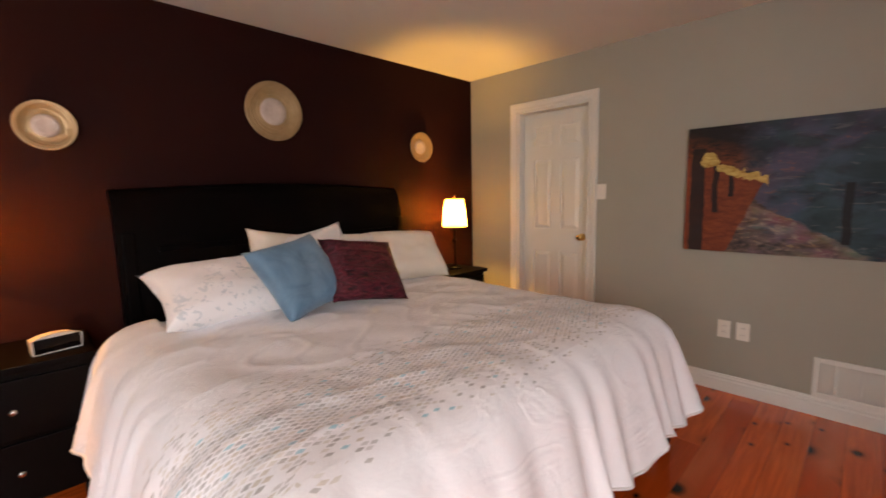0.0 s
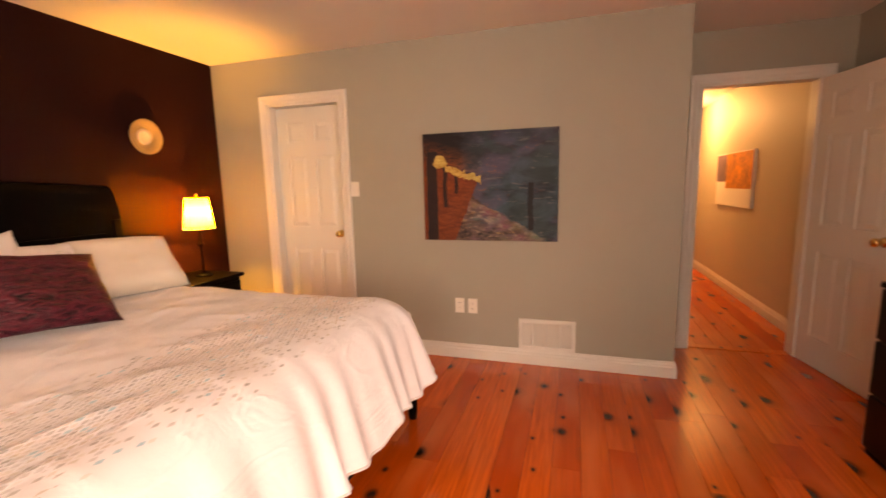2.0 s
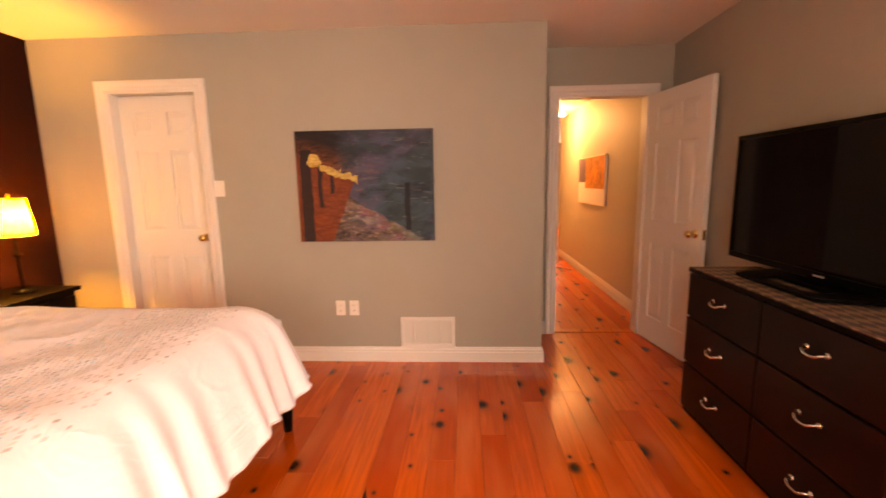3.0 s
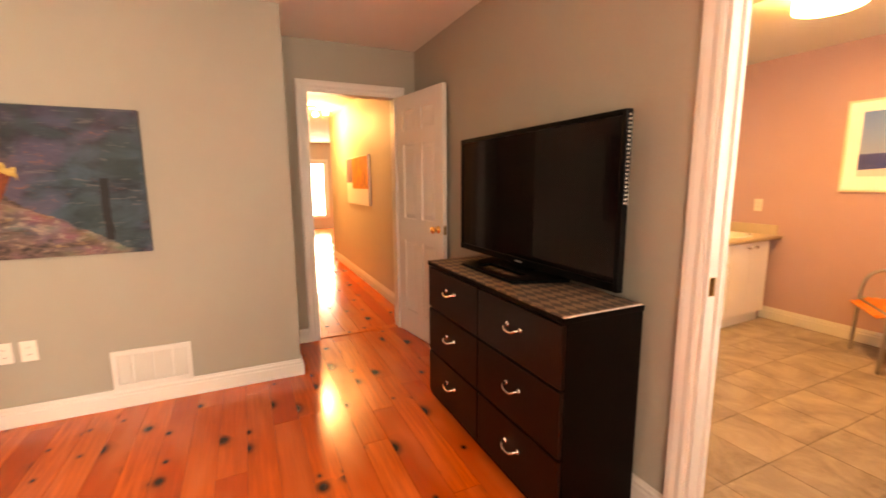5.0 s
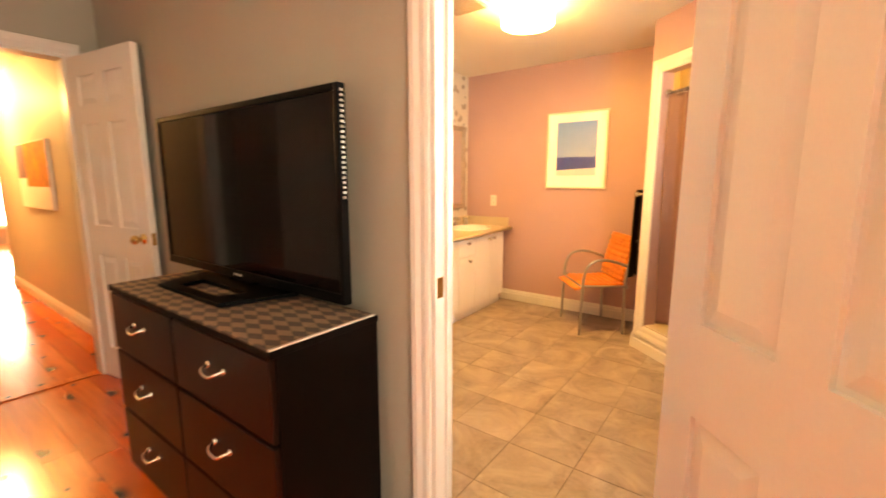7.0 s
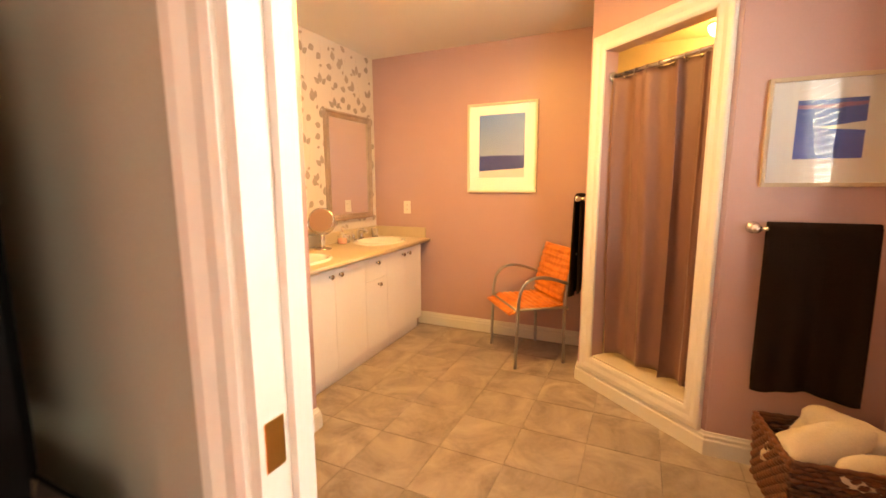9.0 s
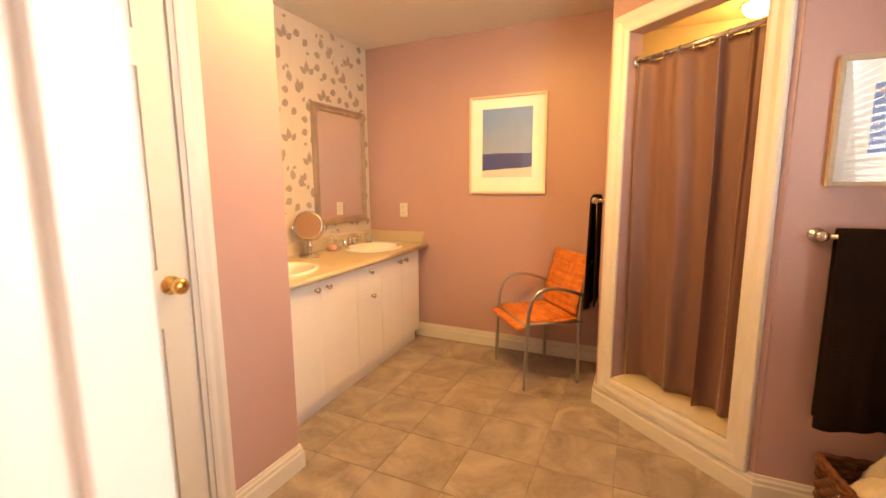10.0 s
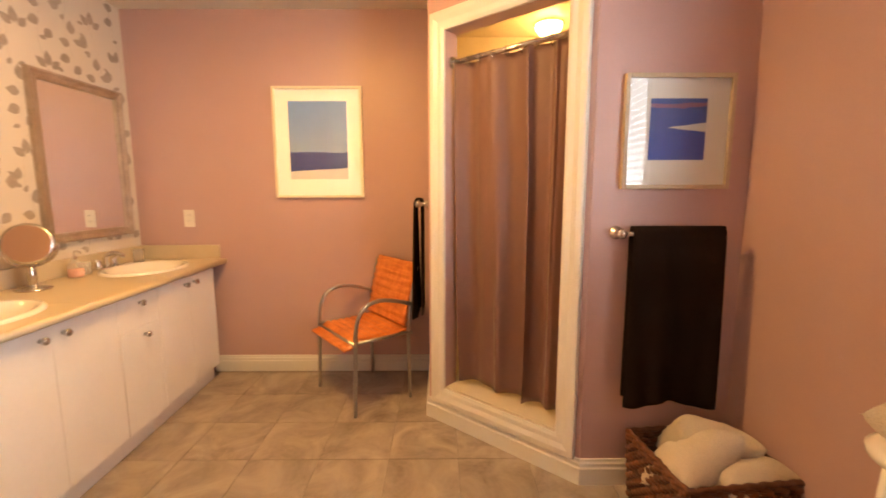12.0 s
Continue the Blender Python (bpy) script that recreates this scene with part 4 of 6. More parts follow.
def pillow(name, label, m, w, h, t, material, seed=0.0, category="pillow", piping=None):
    """A stuffed pillow: face in local x and z, thickness along y."""
    bm = bmesh.new()
    n = 26
    for s in (1, -1):
        def at(u, v, s=s):
            a, b = u * 2 - 1, v * 2 - 1
            pinch = 1 - 0.10 * (1 - abs(a) ** 2.0) * abs(b) ** 3
            pinch2 = 1 - 0.10 * (1 - abs(b) ** 2.0) * abs(a) ** 3
            thick = ((1 - a ** 4) * (1 - b ** 4)) ** 0.55
            wr = noise.noise(Vector((a * 2.2 + seed, b * 2.2, s))) * 0.13 + noise.noise(Vector((a * 6 + seed, b * 6, s))) * 0.05
            return (a * w / 2 * pinch2, s * t / 2 * thick * (1 + wr), b * h / 2 * pinch)
        grid(at, n, n, bm=bm)
    bmesh.ops.remove_doubles(bm, verts=bm.verts, dist=0.0008)
    ob = link(name, bm, material, None, True)
    ob.matrix_world = m
    return tagged(ob, label, category)


def make_pillows():
    pillow("pillow", "white king pillow with grey leaf print at its end", pose(0.865, 2.55, 0.895, -62, 0, 4), 0.76, 0.42, 0.20, M_COTTON, 1.0)
    pillow("pillow", "cream pillow leaning on the headboard", pose(1.25, 2.80, 0.965, -20, 9, 4), 0.50, 0.36, 0.14, M_CREAM, 2.0)
    pillow("pillow", "white pillow leaning on the headboard", pose(1.42, 2.75, 0.975, -24, -10, 0), 0.46, 0.36, 0.14, M_SHEET, 3.0)
    pillow("pillow", "white pillow with leaf print leaning on the headboard", pose(1.70, 2.72, 0.935, -28, 3, 0), 0.56, 0.36, 0.16, M_COTTON, 3.5)
    pillow("pillow", "cream king pillow at the side of the bed", pose(2.03, 2.62, 0.925, -42, 3, -10), 0.56, 0.40, 0.20, M_CREAM, 4.0)
    pillow("cushion", "dusty blue velvet cushion on the bed", pose(1.085, 2.31, 0.955, -40, -8, 14), 0.42, 0.42, 0.14, M_BLUE, 5.0, "cushion")
    pillow("cushion", "burgundy ruched satin cushion on the bed", pose(1.425, 2.27, 0.940, -42, 7, -8), 0.44, 0.40, 0.14, M_RUCHED, 6.0, "cushion")


def make_nightstand(x, y, label):
    ns = thing("nightstand", label, "nightstand", pose(x, y, 0), "nightstands beside the bed")
    w, d, h = 0.52, 0.44, 0.690
    part("top", B(-w / 2 - 0.015, w / 2 + 0.015, -d / 2 - 0.02, d / 2, h - 0.028, h, 0.005), M_ESPRESSO, ns)
    part("body", B(-w / 2, w / 2, -d / 2 + 0.016, d / 2 - 0.004, 0.09, h - 0.028, 0.003), M_ESPRESSO, ns)
    for z0, z1 in ((0.115, 0.365), (0.38, 0.63)):
        dr = part("drawer", B(-w / 2 + 0.012, w / 2 - 0.012, -d / 2, -d / 2 + 0.016, z0, z1, 0.004), M_ESPRESSO, ns)
        part("knob", lathe([(0.0, -0.026), (0.012, -0.024), (0.014, -0.016), (0.006, -0.008), (0.008, 0.0)], (0, -d / 2, (z0 + z1) / 2), "y", 14), M_NICKEL, dr, "brushed nickel knob", True)
    for sx in (-1, 1):
        for sy in (-1, 1):
            part("leg", B(sx * (w / 2 - 0.05) - 0.022, sx * (w / 2 - 0.05) + 0.022, sy * (d / 2 - 0.05) - 0.022, sy * (d / 2 - 0.05) + 0.022, 0, 0.09, 0.004), M_ESPRESSO, ns)
    return ns


def make_lamp(x, y, z):
    la = thing("table_lamp", "lit table lamp with cream shade on the nightstand", "lamp", pose(x, y, z), "bedside lamps")
    part("base", lathe([(0.0, 0.0), (0.062, 0.0), (0.064, 0.008), (0.058, 0.016), (0.024, 0.026), (0.011, 0.034), (0.0, 0.036)], (0, 0, 0), "z", 28), M_ESPRESSO, la, "dark bronze foot", True)
    part("stem", lathe([(0.009, 0.03), (0.0075, 0.22), (0.010, 0.235), (0.022, 0.243), (0.022, 0.252), (0.009, 0.262), (0.007, 0.34), (0.007, 0.36), (0.015, 0.365), (0.015, 0.40)], (0, 0, 0), "z", 20), M_ESPRESSO, la, "slender dark bronze stem", True)
    part("bulb", lathe([(0.0, 0.40), (0.012, 0.405), (0.018, 0.43), (0.014, 0.455), (0.0, 0.465)], (0, 0, 0), "z", 14), M_BULB, la, "glowing bulb", True)
    s = part("shade", lathe([(0.110, 0.372), (0.079, 0.612)], (0, 0, 0), "z", 36), M_SHADE, la, "warmly lit cream cloth shade", True)
    # open ends
    bm = bmesh.new()
    bm.from_mesh(s.data)
    bmesh.ops.delete(bm, geom=[f for f in bm.faces if len(f.verts) > 4], context="FACES_ONLY")
    bm.to_mesh(s.data)
    bm.free()
    part("shade_ring", tube([(0.079 * math.cos(a), 0.079 * math.sin(a), 0.612) for a in [2 * math.pi * i / 24 for i in range(25)]], 0.0025, 6), M_BRASS, la)
    part("finial", lathe([(0.003, 0.60), (0.004, 0.622), (0.009, 0.63), (0.006, 0.641), (0.0, 0.643)], (0, 0, 0), "z", 12), M_BRASS, la, "", True)
    part("spider", tube([(-0.079, 0, 0.610), (0, 0, 0.605), (0.079, 0, 0.610)], 0.0018, 6), M_BRASS, la)
    return la


def make_wall_plate(x, z, r, label):
    pl = thing("wall_plate", label, "wall decor", pose(x, YN, z), "round metal plates on the plum wall")
    part("rim", lathe([(0.43 * r, -0.034), (0.46 * r, -0.030), (0.75 * r, -0.040), (0.97 * r, -0.058), (r, -0.056), (r, -0.050), (0.76 * r, -0.030), (0.45 * r, -0.018), (0.43 * r, -0.020), (0.43 * r, -0.034)], (0, 0, 0), "y", 48), M_PLATE, pl, "", True)
    part("dish", lathe([(0.0, -0.030), (0.25 * r, -0.032), (0.44 * r, -0.040), (0.46 * r, -0.034), (0.44 * r, -0.022), (0.0, -0.018)], (0, 0, 0), "y", 40), M_PLATE_MID, pl, "silvered centre dish", True)
    part("hanger", B(-0.02, 0.02, -0.02, 0.0, -0.02, 0.02, 0.003), M_STEEL, pl)
    for k in range(3):
        rr = r * (0.58 + 0.13 * k)
        part("ring", tube([(rr * math.cos(a), -0.036 - 0.010 * k * k * 0.6, rr * math.sin(a)) for a in [2 * math.pi * i / 40 for i in range(41)]], 0.0022, 6), M_PLATE, pl)


def make_painting():
    p = thing("painting", "unframed autumn alley painting in orange and blue", "painting", pose(0, 0, 0))
    bm = B(XE - 0.036, XE - 0.006, 0.236, 1.224, 0.938, 1.730, 0.003)
    part("canvas", bm, M_PAINTING, p)
    part("stretcher", B(XE - 0.006, XE, 0.27, 1.19, 0.97, 1.70), M_OAKFRAME, p)


def make_vent(m, w, h, label, slats=22, bars=2):
    v = thing("air_vent", label, "vent", m)
    bm = bmesh.new()
    f = 0.028
    for a, b, c, d in ((-w / 2, -w / 2 + f, 0, h), (w / 2 - f, w / 2, 0, h), (-w / 2 + f, w / 2 - f, 0, f), (-w / 2 + f, w / 2 - f, h - f, h)):
        box(bm, a, b, -0.012, 0, c, d, 0.002, 1)
    part("frame", bm, M_TRIM, v)
    part("backing", B(-w / 2 + f, w / 2 - f, -0.0015, 0, f, h - f), M_SWITCH, v)
    first = None
    n = slats
    for i in range(n):
        x = -w / 2 + f + (w - 2 * f) * (i + 0.5) / n
        if first is None:
            first = s = part("slat", B(-0.0012, 0.0012, -0.005, 0.005, f, h - f), M_TRIM, v)
        else:
            s = new("slat", first.data)
            s.parent = v
        s.matrix_basis = pose(x, -0.006, 0, 0, 0, 38)
    for k in range(bars):
        x = -w / 2 + w * (k + 1) / (bars + 1)
        part("bar", B(x - 0.005, x + 0.005, -0.011, -0.0105 + 0.0098, f, h - f), M_TRIM, v)
    return v


def make_wall_switch(m, label, kind_name="light_switch", outlet=False, category="switch"):
    s = thing(kind_name, label, category, m)
    part("plate", B(-0.036, 0.036, -0.006, 0, -0.058, 0.058, 0.003), M_SWITCH, s)
    if outlet:
        for z in (-0.021, 0.021):
            o = part("socket", B(-0.016, 0.016, -0.0085, -0.0055, z - 0.014, z + 0.014, 0.002, 1), M_SWITCH, s)
            for x in (-0.006, 0.006):
                part("slot", B(x - 0.0012, x + 0.0012, -0.0092, -0.0083, z - 0.004, z + 0.006), M_SLOT, o)
    else:
        part("rocker", B(-0.016, 0.016, -0.010, -0.0055, -0.032, 0.032, 0.002, 1), M_SWITCH, s)
    return s


def make_dresser():
    x0, x1, y0, y1, h = 1.443, 2.632, -1.606, -1.222, 0.866
    d = thing("dresser", "dark espresso six-drawer dresser with silver handles", "dresser")
    part("body", B(x0 + 0.006, x1 - 0.006, y0, y1 - 0.020, 0.03, h - 0.022, 0.003), M_ESPRESSO, d)
    part("plinth", B(x0 + 0.02, x1 - 0.02, y0 + 0.01, y1 - 0.05, 0.0, 0.03), M_ESPRESSO, d)
    part("top", B(x0, x1, y0, y1, h - 0.022, h, 0.004), M_ESPRESSO, d)
    wide = (x1 - x0 - 0.03) / 2
    zs = ((0.066, 0.324), (0.336, 0.590), (0.602, 0.838))
    for c in range(2):
        a = x0 + 0.010 + c * (wide + 0.010)
        for z0, z1 in zs:
            dr = part("drawer", B(a, a + wide, y1 - 0.0205, y1 - 0.002, z0, z1, 0.004), M_DRAWER, d)
            cx, cz = a + wide / 2, (z0 + z1) / 2 + 0.02
            pts = arc([(cx - 0.046, y1 - 0.004, cz + 0.004), (cx - 0.039, y1 + 0.020, cz), (cx - 0.02, y1 + 0.028, cz - 0.010), (cx + 0.02, y1 + 0.028, cz - 0.010), (cx + 0.039, y1 + 0.020, cz), (cx + 0.046, y1 - 0.004, cz + 0.004)], 5)
            hd = part("handle", tube(pts, 0.0052, 10), M_NICKEL, dr, "curved brushed nickel handle", True)
            for sx in (-0.046, 0.046):
                part("rosette", lathe([(0.0, 0.006), (0.010, 0.005), (0.012, -0.002)], (cx + sx, y1 - 0.002, cz + 0.004), "y", 14), M_NICKEL, dr, "", True)
    bm = grid(lambda u, v: (x0 + 0.004 + u * (x1 - x0 - 0.008), y0 + 0.012 + v * (y1 - y0 - 0.013), h + 0.0045 + 0.0008 * noise.noise(Vector((u * 14, v * 6, 0)))), 40, 12)
    ob = link("table_runner", bm, M_RUNNER)
    mod = ob.modifiers.new("thickness", "SOLIDIFY")
    mod.thickness, mod.offset = 0.004, -1
    tagged(ob, "dark patterned runner lying on the dresser", "runner")
    part("edging", B(x0 + 0.001, x0 + 0.010, y0 + 0.012, y1 - 0.001, h + 0.0008, h + 0.0065, 0.001, 1), M_CLOCK, ob, "pale silvery edge")
    part("edging", B(x0 + 0.010, x1 - 0.004, y1 - 0.010, y1 - 0.001, h + 0.0008, h + 0.0065, 0.001, 1), M_RUNNER, ob)


def make_tv():
    x0, x1, z0, z1, yf = 1.503, 2.79, 0.905, 1.580, -1.522
    tv = thing("television", "large flat black television on the dresser", "television")
    part("back", B(x0 + 0.02, x1 - 0.02, yf - 0.048, yf - 0.018, z0 + 0.02, z1 - 0.02, 0.012), M_BLACK, tv)
    bm = bmesh.new()
    f = 0.022
    for a, b, c, d in ((x0, x0 + f, z0, z1), (x1 - f, x1, z0, z1), (x0 + f, x1 - f, z0, z0 + 0.034), (x0 + f, x1 - f, z1 - f, z1)):
        box(bm, a, b, yf - 0.030, yf, c, d, 0.003, 2)
    part("bezel", bm, M_BLACK, tv)
    part("screen", B(x0 + f - 0.001, x1 - f + 0.001, yf - 0.016, yf - 0.006, z0 + 0.033, z1 - f + 0.001), M_SCREEN, tv, "switched-off dark glossy screen")
    for k in range(22):
        z = z0 + 0.335 + k * 0.0150
        part("vent_slot", B(x0 - 0.0015, x0 + 0.001, yf - 0.022, yf - 0.008, z, z + 0.0085, 0.0006, 1), M_NICKEL, tv, "silver slot")
    part("badge", B((x0 + x1) / 2 - 0.03, (x0 + x1) / 2 + 0.03, yf - 0.0005, yf + 0.0012, z0 + 0.012, z0 + 0.020), M_CLOCK, tv)
    cx = (x0 + x1) / 2
    part("neck", B(cx - 0.10, cx + 0.10, yf - 0.045, yf - 0.012, 0.885, z0 + 0.06, 0.01), M_BLACK, tv)
    bm = bmesh.new()
    ring = [(-0.33, -0.05), (0.33, -0.05), (0.24, 0.20), (-0.24, 0.20)]
    inner = [(-0.17, 0.06), (0.17, 0.06), (0.15, 0.155), (-0.15, 0.155)]
    z_lo, z_hi = 0.876, 0.890
    vo = [[bm.verts.new((cx + x, yf + y, z)) for x, y in ring] for z in (z_lo, z_hi)]
    vi = [[bm.verts.new((cx + x, yf + y, z)) for x, y in inner] for z in (z_lo, z_hi)]
    for k in range(4):
        j = (k + 1) % 4
        bm.faces.new((vo[0][k], vo[0][j], vo[1][j], vo[1][k]))
        bm.faces.new((vi[0][k], vi[0][j], vi[1][j], vi[1][k]))
        bm.faces.new((vo[1][k], vo[1][j], vi[1][j], vi[1][k]))
        bm.faces.new((vo[0][k], vo[0][j], vi[0][j], vi[0][k]))
    part("stand", bm, M_BLACK, tv, "glossy black open-framed stand")


def make_clock(x, y, z):
    c = thing("clock_radio", "pale silver clock radio with a dark face", "clock", pose(x, y, z, 0, 0, 12) @ Matrix.Diagonal((0.85, 0.85, 0.85, 1.0)))
    bm = bmesh.new()
    prof = [(-0.10, 0.0), (0.10, 0.0), (0.105, 0.075), (0.06, 0.092), (0.0, 0.098), (-0.06, 0.092), (-0.105, 0.075)]
    a = [bm.verts.new((px, -0.035, pz)) for px, pz in prof]
    b = [bm.verts.new((px * 0.92, 0.045, pz * 0.95)) for px, pz in prof]
    for k in range(len(prof)):
        j = (k + 1) % len(prof)
        bm.faces.new((a[k], a[j], b[j], b[k]))
    bm.faces.new(a)
    bm.faces.new(b)
    part("case", bm, M_CLOCK, c)
    part("display", B(-0.094, 0.094, -0.038, -0.034, 0.006, 0.078, 0.001, 1), M_SCREEN, c, "dark glossy display")


make_bed()
make_duvet_cover()
make_pillows()
make_nightstand(2.725, 2.93, "dark nightstand carrying a lit lamp")
make_nightstand(0.02, 2.93, "dark nightstand carrying a lamp and a clock radio")
make_lamp(2.81, 2.90, 0.690)
make_lamp(-0.11, 2.90, 0.690)
make_clock(0.175, 2.83, 0.690)
make_wall_plate(0.250, 1.700, 0.116, "small round gold-rimmed metal wall plate")
make_wall_plate(1.360, 1.896, 0.187, "large round gold-rimmed metal wall plate")
make_wall_plate(2.632, 1.748, 0.125, "small round gilt metal wall plate above the lamp")
make_painting()
make_vent(pose(XE, 0.305, 0.115, 0, 0, -90), 0.41, 0.236, "white metal return air vent above the baseboard", 26, 3)
make_wall_switch(pose(XE, 1.825, 1.336, 0, 0, -90), "ivory light switch beside the closet door")
make_wall_switch(pose(XE, 0.966, 0.423, 0, 0, -90), "ivory electrical outlet low on the grey wall", "outlet", True, "outlet")
make_wall_switch(pose(XE, 0.862, 0.423, 0, 0, -90), "ivory electrical outlet low on the grey wall", "outlet", True, "outlet")
make_dresser()
make_tv()

# ---- hall things ----


def make_hall():
    p = thing("hall_picture", "unframed orange and violet abstract canvas in the hallway", "picture")
    part("canvas", B(5.53, 6.72, -1.69, -1.66, 1.03, 1.66, 0.003), M_MAT, p)
    part("orange_field", B(5.54, 6.35, -1.66, -1.657, 1.24, 1.65), M_HALLPIC, p)
    part("violet_field", B(6.35, 6.71, -1.66, -1.657, 1.32, 1.65), M_HALLPIC_DARK, p)
    li = thing("ceiling_light", "three-bulb spotlight fixture on the hallway ceiling", "light")
    part("canopy", lathe([(0.0, CEIL), (0.075, CEIL), (0.07, CEIL - 0.022), (0.0, CEIL - 0.028)], (7.0, -1.25, 0), "z", 24), M_STEEL, li, "", True)
    for k, (dx, dy) in enumerate(((0.24, 0.15), (0.0, -0.05), (-0.2, -0.16))):
        arm = part("arm", tube(arc([(7.0, -1.25, CEIL - 0.02), (7.0 + dx * 0.5, -1.25 + dy * 0.5, CEIL - 0.045), (7.0 + dx, -1.25 + dy, CEIL - 0.075)], 5), 0.007, 8), M_STEEL, li, "", True)
        part("bulb", lathe([(0.0, -0.058), (0.030, -0.050), (0.044, -0.026), (0.034, 0.0), (0.014, 0.012), (0.0, 0.014)], (7.0 + dx, -1.25 + dy, CEIL - 0.085), "z", 18), M_BULB, arm, "glowing bulb", True)
    make_vent(pose(9.20, -1.10, 0.115, 0, 0, -90), 0.62, 0.24, "white return air vent at the hallway's end", 14, 1)
    make_wall_switch(pose(9.20, -1.41, 1.25, 0, 0, -90), "ivory light switch at the hallway's end")
    part("threshold", B(XH + 0.02, XH + 0.10, HY0 + 0.019, HY1 - 0.019, 0.0, 0.006, 0.002, 1), M_WOOD, bpy.data.objects["door_2"])


make_hall()

# ---- bathroom things ----
CZ = 0.808


def ellipse_ring(bm, cx, cy, rx, ry, z, n=40):
    return [bm.verts.new((cx + rx * math.cos(2 * math.pi * i / n), cy + ry * math.sin(2 * math.pi * i / n), z)) for i in range(n)]


def make_basin(cx, cy, label, m):
    b = thing("basin", label, "sink", m, "basins in the vanity top")
    bm = bmesh.new()
    rings = [ellipse_ring(bm, cx, cy, 0.205, 0.255, CZ + 0.001), ellipse_ring(bm, cx, cy, 0.203, 0.253, CZ + 0.012), ellipse_ring(bm, cx, cy, 0.190, 0.240, CZ + 0.016),
             ellipse_ring(bm, cx, cy, 0.172, 0.220, CZ + 0.010), ellipse_ring(bm, cx, cy, 0.160, 0.205, CZ - 0.03), ellipse_ring(bm, cx, cy, 0.12, 0.15, CZ - 0.10), ellipse_ring(bm, cx, cy, 0.03, 0.04, CZ - 0.125)]
    for p, q in zip(rings, rings[1:]):
        for i in range(40):
            bm.faces.new((p[i], p[(i + 1) % 40], q[(i + 1) % 40], q[i]))
    bm.faces.new(rings[-1])
    part("bowl", bm, M_BASIN, b, "", True)
    part("drain", lathe([(0.0, 0.004), (0.022, 0.003), (0.024, 0.0)], (cx, cy, CZ - 0.124), "z", 20), M_CHROME, b, "", True)
    f = thing("faucet", "chrome two-handle faucet behind the basin", "faucet", m, "chrome faucets")
    fx = cx + 0.225
    part("base", B(fx - 0.028, fx + 0.028, cy - 0.085, cy + 0.085, CZ, CZ + 0.016, 0.006), M_CHROME, f)
    part("spout", tube(arc([(fx, cy, CZ + 0.01), (fx - 0.004, cy, CZ + 0.075), (fx - 0.05, cy, CZ + 0.098), (fx - 0.105, cy, CZ + 0.078)], 6), 0.0125, 12), M_CHROME, f, "", True)
    for s in (-1, 1):
        h = part("handle", lathe([(0.021, 0.012), (0.019, 0.036), (0.015, 0.044), (0.017, 0.052), (0.012, 0.060), (0.0, 0.062)], (fx, cy + s * 0.062, CZ), "z", 18), M_CHROME, f, "", True)
        part("lever", tube([(fx, cy + s * 0.062, CZ + 0.055), (fx - 0.012, cy + s * 0.095, CZ + 0.066)], 0.006, 8), M_CHROME, h, "", True)


